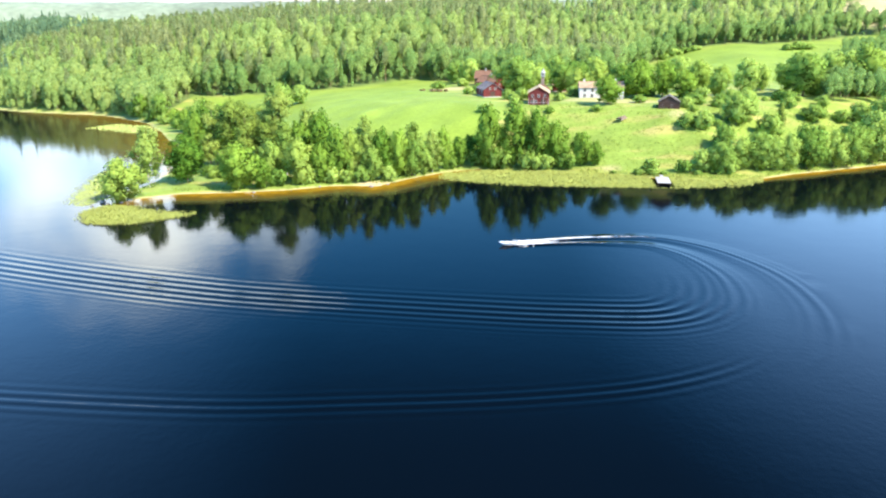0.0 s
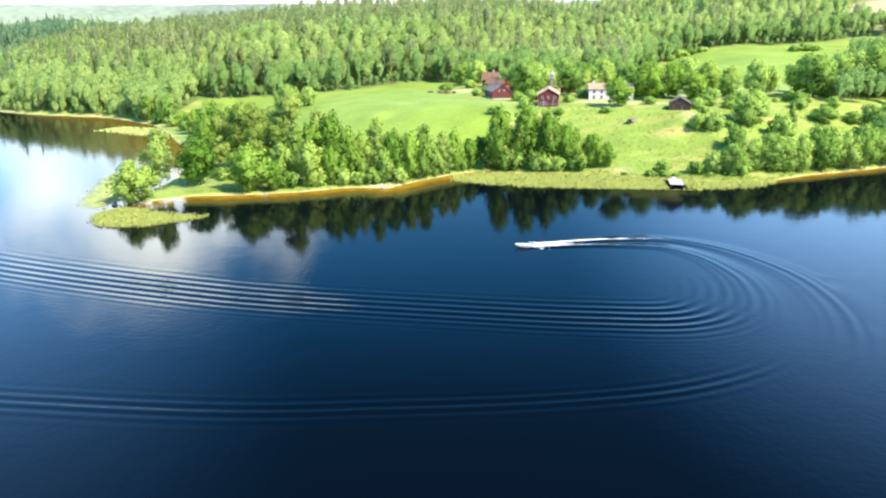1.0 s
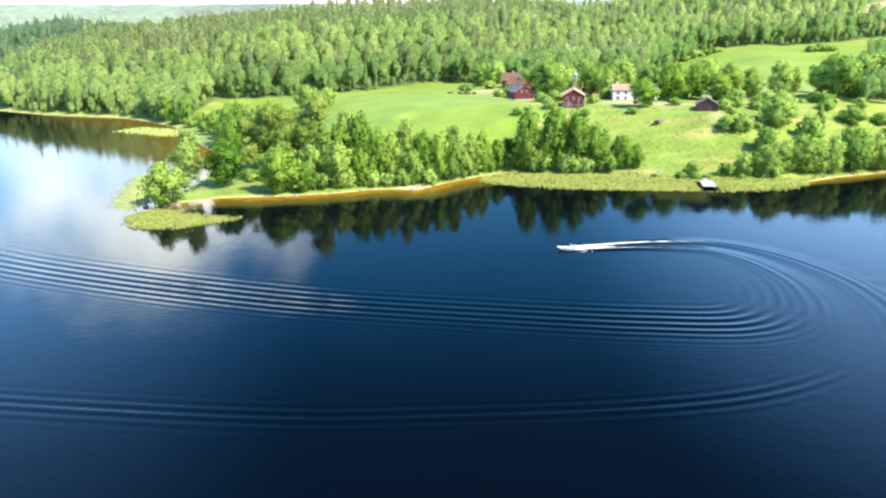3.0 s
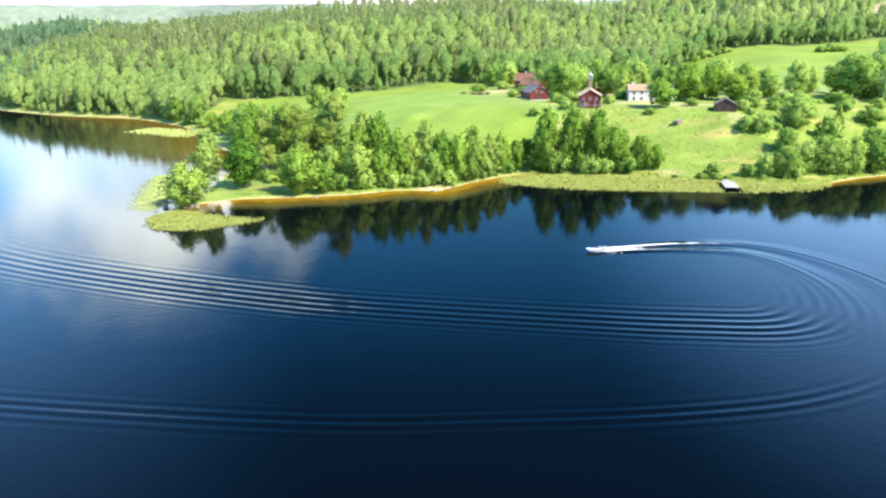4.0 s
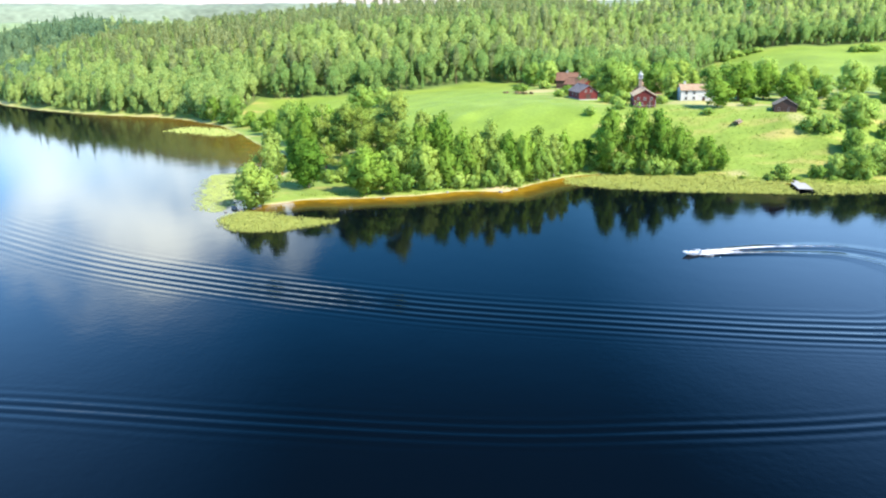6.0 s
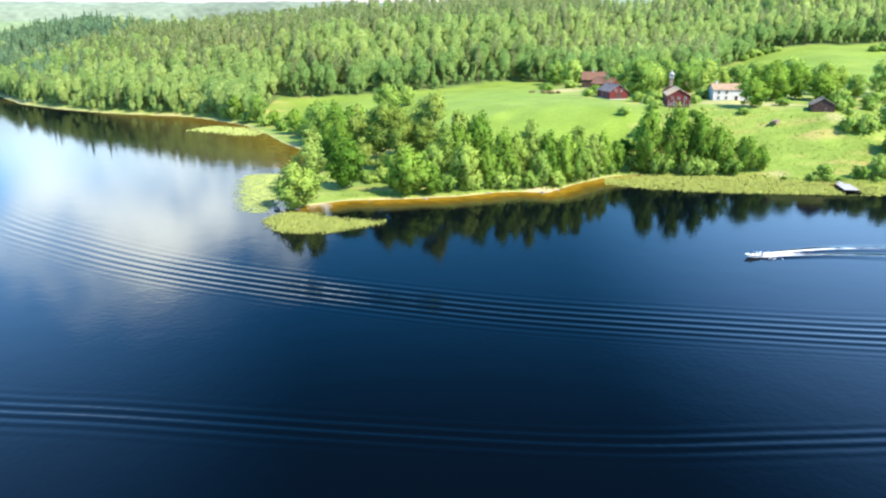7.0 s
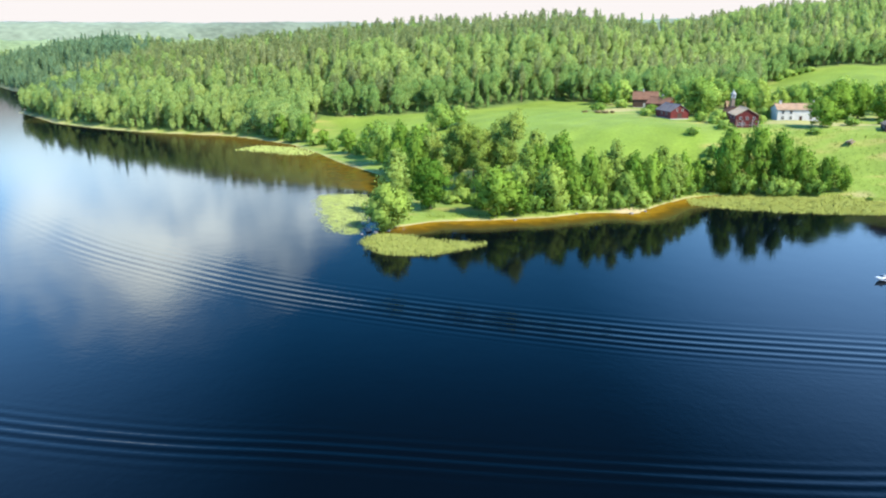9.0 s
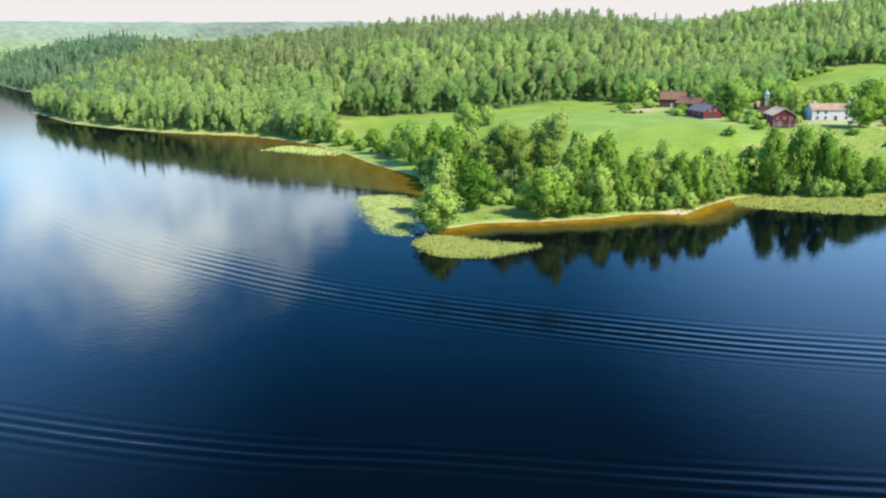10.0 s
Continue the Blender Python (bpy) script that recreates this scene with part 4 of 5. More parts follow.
for rows, group, words in ((POINT, "trees on the wooded point", "on the lake point"), (POINT_INNER, "trees on the wooded point", "on the lake point"), (BAY, "trees round the bay", "beside the shallow bay"), (FIELD, "trees in the hay field", "in the open hay field"),
                           (SHORE_ROW, "trees along the beach", "behind the sandy beach"), (EAST_BANK, "trees on the reedy bank", "on the bank behind the reeds"),
                           (EAST_SLOPE, "trees on the reedy bank", "on the slope above the shore"), (FARM, "farmyard trees", "beside the farm buildings"),
                           (YARD_SHRUBS, "farmyard shrubs", "in the grass by the farm buildings"), (FARM_BACK, "farmyard trees", "by the fields behind the farm")):
    for key, x, y, h, w in rows:
        what = {"l": "light yellow-green leafy tree", "w": "soft grey-green leafy tree", "b": "broad leafy green tree", "t": "slender pale green birch", "p": "tall pine with bare trunk", "c": "small dark green spruce", "s": "low rounded green shrub"}[key]
        size = "tall " if key == "b" and h > 17 else ""
        plant(key, x, y, h, w, size + what + " " + words, group)


for stock in KINDS.values():
    for ob, used in stock[3]:
        if not used:
            for child in list(ob.children):
                bpy.data.objects.remove(child)
            bpy.data.objects.remove(ob)


# ---- woods: too many trees to count ----
def heart(rng, radius_at, low, h, sides=7, rings=5, squeeze=0.55):
    """The dense inside of a crown: a lumpy closed shape, as four-cornered faces with soft outward normals."""
    out = []
    pts = []
    for k in range(rings + 1):
        f = low + (1 - low) * k / rings
        r = radius_at(f) * squeeze
        pts.append([(r * rng.uniform(0.6, 1.35) * math.cos(2 * math.pi * a / sides), r * rng.uniform(0.6, 1.35) * math.sin(2 * math.pi * a / sides), h * f) for a in range(sides)])
    for k in range(rings):
        for a in range(sides):
            b = (a + 1) % sides
            c = np.array([pts[k][a], pts[k][b], pts[k + 1][b], pts[k + 1][a]])
            n = c.copy()
            n[:, 2] = (c[:, 2] - h * (low * 0.5 + 0.3)) * 0.35 + 3.0
            n += rng.normal(size=n.shape) * 0.35 * np.linalg.norm(n, axis=1)[:, None]
            n /= np.linalg.norm(n, axis=1)[:, None] + 1e-6
            out.append(np.concatenate([c, n], -1))
    return np.array(out)


def stem(h, top, width):
    out = []
    for ax in ((1, 0), (0, 1)):
        c = np.array([(-width * ax[0], -width * ax[1], 0), (width * ax[0], width * ax[1], 0), (width * 0.4 * ax[0], width * 0.4 * ax[1], h * top), (-width * 0.4 * ax[0], -width * 0.4 * ax[1], h * top)])
        out.append(np.concatenate([c, np.tile([0.5, -0.8, 0.3], (4, 1))], -1))
    return np.array(out)


def wood_stock(rng, kind, count, size, rings):
    """One tree of the wood: leaf sprays over a dense heart; a last column marks the stem."""
    if kind == "birch":
        h, w, low = 16.5, 4.3 * rng.uniform(0.85, 1.15), 0.36
        shape = lambda f: w * max(0.04, math.sin(math.pi * min(1, max(0, (f - low) / (1 - low))) ** 1.2)) ** 0.55
        blobs = crown_blobs(rng, h, w, low, rng.uniform(0.52, 0.64), 10, 0.24, 0.44)
    elif kind == "round":
        h, w, low = 15.0, 5.3 * rng.uniform(0.85, 1.15), 0.24
        shape = lambda f: w * max(0.04, math.sin(math.pi * min(1, max(0, (f - low) / (1 - low))) ** 1.2)) ** 0.5
        blobs = crown_blobs(rng, h, w, low, rng.uniform(0.5, 0.62), 10, 0.24, 0.44)
    elif kind == "pine":
        h, w, low = 20, 3.0 * rng.uniform(0.85, 1.15), 0.42
        shape = lambda f: w * max(0.04, math.sin(math.pi * min(1, max(0, (f - low) / (1 - low))) ** 0.75)) ** 0.6
        blobs = [(b[0], b[1], h * (0.45 + 0.55 * (b[2] / h - 0.3) / 0.7), b[3], b[4]) for b in pine_blobs(rng, h, w, 11)]
    else:
        h, w, low = 20, 3.2 * rng.uniform(0.85, 1.15), 0.06
        shape = lambda f: w * max(0.02, 1 - f) ** 0.85
        blobs = spruce_blobs(rng, h, w, 10)
    q = np.concatenate([heart(rng, shape, low, h, 6, rings, 0.66), sprays(rng, blobs, count, size, 0.4, 0.5, 1.3)])
    q = np.concatenate([q, np.zeros((len(q), 4, 1))], -1)
    if kind in ("pine", "birch", "round"):
        st = stem(h, 0.6, 0.24 if kind == "pine" else 0.16)
        q = np.concatenate([q, np.concatenate([st, np.full((2, 4, 1), 2.0)], -1)])
    return q


def grow_woods(name, spots, tint, scale, kinds, count, size, mat, label, seed, rings=5):
    rng = np.random.default_rng(seed)
    stock = [[wood_stock(rng, k, count, size, rings) for _ in range(5)] for k in ("birch", "round", "pine", "spruce")]
    out, tt = [], []
    zs = np.maximum(0, land(spots[:, 0], spots[:, 1])) - 0.3
    for i, (x, y) in enumerate(spots):
        q = stock[kinds[i]][rng.integers(5)]
        a = rng.uniform(0, 2 * math.pi)
        c, s = math.cos(a), math.sin(a)
        k = scale[i]
        wide = k * rng.uniform(0.78, 1.14)
        o = np.empty(q.shape[:2] + (6,))
        o[..., 0] = (q[..., 0] * c - q[..., 1] * s) * wide + x
        o[..., 1] = (q[..., 0] * s + q[..., 1] * c) * wide + y
        o[..., 2] = q[..., 2] * k + zs[i]
        o[..., 3] = q[..., 3] * c - q[..., 4] * s
        o[..., 4] = q[..., 3] * s + q[..., 4] * c
        o[..., 5] = q[..., 5]
        out.append(o)
        tt.append(np.where(q[..., 6] > 1, 2.0, tint[i]).ravel())
    me = quads_to_mesh(name, np.concatenate(out))
    weights(me, "tint", np.concatenate(tt))
    return thing(name, me, mat, label, "woods", kind="stuff")


def scatter(x0, x1, y0, y1, gap, rng):
    gx, gy = np.meshgrid(np.arange(x0, x1, gap), np.arange(y0, y1, gap))
    p = np.stack([gx.ravel(), gy.ravel()], -1)
    return p + rng.uniform(-0.48, 0.48, p.shape) * gap


def in_woods(p):
    x, y = p[:, 0], p[:, 1]
    d = shore_dist(x, y)
    edge = 3 * np.sin(x * 0.12) + 2 * np.sin(x * 0.05 + 1)
    ok = np.where(x > -203, (y > foot(x) + edge) & (d > 4), d > np.where(x > -430, 2.5, 1.0))
    ok &= ~inside(x, y, HAY_UPPER) & ~inside(x, y, HAY)
    side = (x > 122 + 0.36 * (y - 330)) & (y > 330) & (y < 560)
    ok = (ok | (side & ~inside(x, y, HAY_UPPER)) | ((x > 150) & (d > 12) & (y < 340))) & ~inside(x, y, CLEARED)
    # the woods end at the crest and at the edge of the lake's basin
    return ok & (x < 60 + 0.43 * y) & (x > -110 - 0.84 * y) & ((y < 790) | (x > 60) | ((x < -380) & (y < 1160) & (d < 150)))


wr = np.random.default_rng(5)
front = scatter(-640, 460, 300, 640, 5.3, wr)
front = front[in_woods(front)]
back = scatter(-1100, 700, 640, 1160, 9.4, wr)
back = back[in_woods(back)]


def mixture(p, rng):
    """Leafy trees near the fields and the shore, pines and spruces up the hill; and each tree's tint and size."""
    x, y = p[:, 0], p[:, 1]
    d = np.where(x > -203, y - foot(x), shore_dist(x, y))
    patch = np.sin(x * 0.021 + 1) * np.sin(y * 0.027) + 0.5 * np.sin(x * 0.06) * np.sin(y * 0.07 + 2)
    conifer = np.clip(0.12 + sstep(25, 110, d) * 0.55 + 0.25 * patch, 0.04, 0.9) * (1 - 0.55 * sstep(-70, 0, x))
    u = rng.uniform(size=len(p))
    v = rng.uniform(size=len(p))
    kinds = np.where(u < conifer, np.where(v < 0.75, 2, 3), np.where(v < 0.5, 0, 1))
    tint = np.clip(0.60 - 0.36 * (kinds >= 2) + 0.2 * patch + rng.normal(size=len(p)) * 0.2, 0, 1)
    scale = rng.uniform(0.66, 1.22, len(p)) * (1.06 - 0.12 * sstep(20, 110, d))
    # shade at the field edge is put into a darker tint here
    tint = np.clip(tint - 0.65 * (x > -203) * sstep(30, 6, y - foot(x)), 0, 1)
    low_belt = (x > 115) & (y < 560)
    scale = np.where(low_belt, scale * 0.72, scale)
    kinds = np.where(low_belt, (v > 0.35).astype(int), kinds)
    # dark spruce stand towards the lake's far end, with cloud shadow in its colour
    dark = rng.uniform(size=len(p)) < np.maximum(sstep(735, 785, y) * sstep(-510, -580, x), 0.2 * sstep(35, -45, x + 0.73 * y))
    kinds = np.where(dark, np.where(v < 0.5, 3, 1), kinds)
    tint = np.where(dark, tint * 0.6, tint)
    tint = np.where(kinds == 2, np.clip(tint, 0.02, 0.95) - 1, tint)
    return kinds, tint, scale, dark


# young trees fill the gaps under and between the tall ones
young = scatter(-500, 460, 300, 640, 8.6, wr)
young = young[in_woods(young) & ((young[:, 0] < -203) | (young[:, 1] > foot(young[:, 0]) + 16))]


def both_woods(name, p, count, size, label, seed, rings, small=False):
    """Light woods and the stand coloured for cloud shadow, each one mass of trees."""
    k, tn, sc, dark = mixture(p, wr)
    if small:
        k, tn, sc = np.ones(len(p), int), np.clip(np.abs(tn) + 0.1, 0, 1), sc * 0.62
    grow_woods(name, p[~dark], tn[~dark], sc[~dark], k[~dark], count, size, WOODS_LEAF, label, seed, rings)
    if not small:
        grow_woods("dark_" + name, p[dark], tn[dark], sc[dark] * 1.15, k[dark], count, size, WOODS_SHADED, "dark spruce woods at the far end of the lake, coloured as under cloud shadow", seed + 1, rings)


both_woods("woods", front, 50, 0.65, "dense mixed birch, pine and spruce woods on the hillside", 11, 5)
both_woods("young_woods", young, 30, 0.8, "young leafy trees filling the gaps of the hillside woods", 15, 4, True)
# bushes close the edge of the woods along the water and the fields
edge = scatter(-500, 330, 300, 660, 4.6, wr)
ed = np.where(edge[:, 0] > -203, edge[:, 1] - foot(edge[:, 0]), shore_dist(edge[:, 0], edge[:, 1]) - 2)
edge = edge[(in_woods(edge) & (ed > -1) & (ed < 9)) | ((edge[:, 0] < -215) & (ed > -0.9) & (ed < 2))]
k, tn, sc, dark = mixture(edge, wr)
# field-side bushes are tinted dark too, for the shaded foot of the woods
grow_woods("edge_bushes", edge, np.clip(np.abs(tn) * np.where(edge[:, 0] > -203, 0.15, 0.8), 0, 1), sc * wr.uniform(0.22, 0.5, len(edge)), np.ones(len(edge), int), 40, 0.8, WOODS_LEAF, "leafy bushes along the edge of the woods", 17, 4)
both_woods("upper_woods", back, 24, 1.05, "mixed pine and birch woods on the upper hill", 13, 4)


# ---- reeds and meadow tufts ----
def blades(name, pts, height, width, mat, label, category, seed, lean=0.25, per=3, tones=(0.0, 0.9)):
    rng = np.random.default_rng(seed)
    n = len(pts) * per
    b = np.repeat(pts, per, 0) + rng.normal(size=(n, 3)) * np.array([0.22, 0.22, 0])
    a = rng.uniform(0, 2 * math.pi, n)
    h = height * rng.uniform(0.55, 1.2, n)
    w = width * rng.uniform(0.6, 1.3, n)
    side = np.stack([np.cos(a), np.sin(a), np.zeros(n)], -1) * w[:, None]
    tip = np.stack([rng.normal(size=n) * lean, rng.normal(size=n) * lean, np.ones(n)], -1) * h[:, None]
    mid = tip * 0.55 + rng.normal(size=(n, 3)) * 0.06
    low = np.array([0, 0, -0.35])
    q = np.stack([b + low - side * 0.5, b + low + side * 0.5, b + mid + side, b + tip], 1)
    up = np.array([0, -0.25, 1.0]) + rng.normal(size=(n, 3)) * 0.12
    up /= np.linalg.norm(up, axis=1)[:, None]
    face = np.cross(q[:, 1] - q[:, 0], q[:, 2] - q[:, 0])
    q = np.where((face[:, 1] > 0)[:, None, None], q[:, ::-1], q)
    me = quads_to_mesh(name, np.concatenate([q, np.repeat(up[:, None], 4, 1)], -1))
    weights(me, "tint", np.repeat(rng.uniform(*tones, n), 4))
    return thing(name, me, mat, label, category, kind="stuff")


def fill(poly, per_m2, rng, edge=1.0):
    xs, ys = [p[0] for p in poly], [p[1] for p in poly]
    n = int((max(xs) - min(xs)) * (max(ys) - min(ys)) * per_m2)
    x, y = rng.uniform(min(xs), max(xs), n), rng.uniform(min(ys), max(ys), n)
    f = soft_area(x, y, poly, edge)
    patch = 0.75 + 0.35 * np.sin(x * 0.9 + 2 * np.sin(y * 0.5)) * np.sin(y * 0.8)
    keep = rng.uniform(size=n) < f * patch
    x, y = x[keep], y[keep]
    clear = (np.abs(x - 48.8) > 3.2) | (np.abs(y - 241) > 8)
    x, y = x[clear], y[clear]
    return np.stack([x, y, np.maximum(0, land(x, y))], -1)


BELT = [(-24, 250), (-22, 241), (-9.6, 236.5), (4, 233), (18, 232), (38, 232.5), (56, 234), (70, 238), (79, 245), (82, 251), (66, 249.5), (47, 251.5), (31, 256.5), (18, 258.5), (2, 260), (-8, 260), (-15, 253)]
SPIT = [(-117, 187), (-112, 178), (-105, 172.5), (-97, 174.5), (-90, 180), (-84, 186), (-92, 187), (-102, 189), (-107, 193), (-113, 193)]
PADS = [(-146, 243), (-139, 224), (-133, 209), (-127, 197), (-121, 192), (-119.5, 199), (-121, 206), (-124, 216), (-124, 228), (-126, 238), (-135, 248)]
BAY_REEDS = [(-222, 352), (-205, 346), (-184, 336), (-180, 344), (-196, 360), (-214, 366)]
rr = np.random.default_rng(21)
blades("reed_belt", fill(BELT, 8.0, rr, 3.0), 0.5, 0.14, REED, "yellow-green reed bed standing in shallow water", "reeds", 31, 0.85, tones=(0.35, 0.75))
blades("reed_spit", fill(SPIT, 18, rr, 2.5), 0.6, 0.075, REED, "bright yellow-green reed bed off the point", "reeds", 32, tones=(0.35, 0.9))
blades("water_plants", fill(PADS, 22.0, rr, 4.0), 0.07, 0.22, PAD_LEAF, "pale green water plants floating off the point", "water plants", 33, 1.2, 3, (0.25, 0.65))
blades("bay_reeds", fill(BAY_REEDS, 2.4, rr, 4.0), 0.8, 0.16, PAD_LEAF, "pale reeds in the shallow bay", "reeds", 34)
MEADOW = [(-14, 262), (0, 300), (20, 310), (50, 300), (75, 305), (120, 320), (130, 285), (105, 272), (80, 262), (45, 257), (20, 262)]
mp = fill(MEADOW, 0.55, rr, 4)
blades("meadow_grass", mp, 0.7, 0.16, MEADOW_LEAF, "rough yellow-green meadow grass and herbs", "grass", 35, 0.5)
bank = scatter(-120, 140, 200, 290, 1.1, rr)
bd = shore_dist(bank[:, 0], bank[:, 1])
bank = bank[(bd > 0.8) & (bd < 4.5) & (np.sin(bank[:, 0] * 0.3) + np.sin(bank[:, 1] * 0.41) > -0.6) & ~((bank[:, 0] < -70) & (bd < 2.5))]
blades("bank_grass", np.stack([bank[:, 0], bank[:, 1], land(bank[:, 0], bank[:, 1])], -1), 0.9, 0.18, MEADOW_LEAF, "tall grass along the lake bank", "grass", 36, 0.5, 4)

# ---- buildings ----
def part(name, bm, mat, parent, label=""):
    me = bpy.data.meshes.new(name)
    bm.normal_update()
    bm.to_mesh(me)
    bm.free()
    me.materials.append(mat)
    ob = new(name, me)
    ob.parent = parent
    return tagged(ob, label)


def block(bm, x0, x1, y0, y1, z0, z1):
    v = [bm.verts.new((x, y, z)) for z in (z0, z1) for x, y in ((x0, y0), (x1, y0), (x1, y1), (x0, y1))]
    for f in ((3, 2, 1, 0), (4, 5, 6, 7), (0, 1, 5, 4), (1, 2, 6, 5), (2, 3, 7, 6), (3, 0, 4, 7)):
        bm.faces.new([v[k] for k in f])


def boxed(name, size, mat, parent, label="", bevel=0.02):
    bm = bmesh.new()
    block(bm, *size)
    bmesh.ops.bevel(bm, geom=bm.edges[:], offset=bevel, segments=1, affect="EDGES")
    return part(name, bm, mat, parent, label)


def gable_body(w, l, h, rise):
    """Walls of a house, gables to the front and back."""
    bm = bmesh.new()
    front = [bm.verts.new(p) for p in ((-w / 2, 0, 0), (w / 2, 0, 0), (w / 2, 0, h), (0, 0, h + rise), (-w / 2, 0, h))]
    back = [bm.verts.new((v.co.x, l, v.co.z)) for v in front]
    bm.faces.new(front)
    bm.faces.new(back[::-1])
    for k in range(5):
        bm.faces.new((front[(k + 1) % 5], front[k], back[k], back[(k + 1) % 5]))
    return bm


def slope(w, l, h, rise, side, over=0.45, thick=0.16):
    """One half of a saddle roof, a slab with ribs of tiles running down it."""
    bm = bmesh.new()
    fall = rise / (w / 2)
    xe = w / 2 + over
    sx = 1 if side else -1
    lift = 0.05

    def z(x):
        return h + rise - fall * x + lift

    def slab(y0, y1, up):
        v = []
        for y in (y0, y1):
            for x, dz in ((0, up), (xe, up), (xe, 0), (0, 0)):
                v.append(bm.verts.new((sx * x, y, z(x) + dz)))
        for f in ((0, 1, 2, 3), (7, 6, 5, 4), (0, 4, 5, 1), (1, 5, 6, 2), (2, 6, 7, 3), (3, 7, 4, 0)):
            bm.faces.new([v[k] for k in f])
    slab(-over, l + over, thick)
    n = int((l + 2 * over) / 0.6)
    for k in range(n):
        y = -over + (k + 0.3) * (l + 2 * over) / n
        slab(y, y + 0.2, thick + 0.05)
    bmesh.ops.recalc_face_normals(bm, faces=bm.faces)
    return bm


def window(parent, x, y, z, w, h, turn, frame_mat=None, name="window"):
    """A casement with a frame, a cross bar and a dark pane, on the wall at (x, y), facing along turn."""
    frame_mat = frame_mat or WHITE_PAINT
    bm = bmesh.new()
    e = 0.12
    block(bm, -w / 2 - e, w / 2 + e, -0.07, 0, h, h + e)
    block(bm, -w / 2 - e, w / 2 + e, -0.09, 0, -e, 0)
    block(bm, -w / 2 - e, -w / 2, -0.07, 0, 0, h)
    block(bm, w / 2, w / 2 + e, -0.07, 0, 0, h)
    block(bm, -0.04, 0.04, -0.05, 0, 0, h)
    block(bm, -w / 2, w / 2, -0.05, 0, h * 0.6, h * 0.6 + 0.06)
    f = part(name, bm, frame_mat, parent, "painted window frame")
    f.matrix_local = pose(x, y, z, 0, 0, turn)
    bm = bmesh.new()
    block(bm, -w / 2, w / 2, -0.03, 0.0, 0, h)
    part("pane", bm, GLASS, f, "dark glass pane")
    return f


def house(name, label, x, y, turn, w, l, h, rise, walls, roofing, wins=(), side_wins=(), plinth=0.5, chimneys=(), door=None, z=None, corners=None, group="farm buildings"):
    base = new(name)
    base.matrix_world = pose(x, y, land_at(x, y) if z is None else z, 0, 0, turn)
    tagged(base, label, "house", group)
    boxed("plinth", (-w / 2 - 0.08, w / 2 + 0.08, -0.08, l + 0.08, -3.0, plinth), STONE, base, "grey stone footing")
    body = part("wall", gable_body(w, l, h, rise), walls, base)
    body.matrix_local = pose(0, 0, plinth)
    for s in (0, 1):
        r = part("roof", slope(w, l, h, rise, s), roofing, base)
        r.matrix_local = pose(0, 0, plinth)
    bm = bmesh.new()
    block(bm, -0.16, 0.16, -0.45, l + 0.45, h + rise + 0.14, h + rise + 0.32)
    rc = part("ridge_cap", bm, roofing, base)
    rc.matrix_local = pose(0, 0, plinth)
    trim = corners or walls
    for cx in (-w / 2, w / 2):
        for cy in (0, l):
            boxed("corner_board", (cx - 0.11, cx + 0.11, cy - 0.11, cy + 0.11, plinth, plinth + h - 0.1), trim, base)
    for wx_, wz_, ww, wh in wins:
        window(base, wx_, -0.002, plinth + wz_, ww, wh, 0, WHITE_PAINT if walls is WHITE_PAINT else WORN_WHITE)
    for side, wy_, wz_, ww, wh in side_wins:
        window(base, side * w / 2, wy_, plinth + wz_, ww, wh, 90 * side, WHITE_PAINT if walls is WHITE_PAINT else WORN_WHITE)
    for cx, cy in chimneys:
        zr = plinth + h + rise * (1 - abs(cx) / (w / 2))
        ch = boxed("chimney", (cx - 0.4, cx + 0.4, cy - 0.4, cy + 0.4, zr - 0.4, plinth + h + rise + 1.3), WHITE_PAINT if walls is WHITE_PAINT else STONE, base, "masonry chimney")
        boxed("chimney_cap", (cx - 0.5, cx + 0.5, cy - 0.5, cy + 0.5, plinth + h + rise + 1.3, plinth + h + rise + 1.45), SLATE, ch)
    if door:
        side, dx, dw, dh = door
        bm = bmesh.new()
        block(bm, -dw / 2, dw / 2, -0.06, 0.0, 0, dh)
        d = part("door", bm, DARK_TIMBER if walls is not DARK_TIMBER else GREY_WOOD, base, "plank door")
        d.matrix_local = pose(dx, -0.002, plinth) if side == 0 else pose(side * w / 2, dx, plinth, 0, 0, 90 * side)
        bm = bmesh.new()
        block(bm, dw * 0.3, dw * 0.42, -0.12, -0.06, dh * 0.48, dh * 0.52)
        part("handle", bm, SLATE, d)
    return base


# two-storey red storehouse with its gable to the lake
# its wide dark plank door stands for the dark inside of an opening
store = house("red_storehouse", "red wooden storehouse with pale tiled roof above the lake", 7.5, 309, 0, 8.4, 13, 4.6, 2.4, RED_PAINT, TILE_PALE,
              wins=((-2.5, 3.0, 0.8, 1.0), (0, 3.0, 0.8, 1.0), (2.5, 3.0, 0.8, 1.0), (-2.6, 0.6, 1.0, 1.2), (-1.2, 0.6, 1.0, 1.2)),
              side_wins=((-1, 3, 3.0, 0.8, 1.0), (-1, 8, 3.0, 0.8, 1.0), (1, 4, 3.0, 0.8, 1.0)), plinth=1.0, door=(0, 2.0, 2.2, 2.2), z=16.6)
boxed("balcony_floor", (-4.2, 4.2, -1.2, 0, 0.85, 1.0), DARK_TIMBER, store, "dark timber porch floor")
for px_ in (-4.0, -1.9, 1.9, 4.0):
    boxed("post", (px_ - 0.09, px_ + 0.09, -1.15, -0.97, 0.0, 3.9), WORN_WHITE, store, "pale weathered porch post")
boxed("rail", (-4.1, 4.1, -1.12, -1.02, 1.9, 2.02), WORN_WHITE, store)
boxed("storey_band", (-4.25, 4.25, -0.05, 0, 3.6, 3.8), DARK_TIMBER, store)

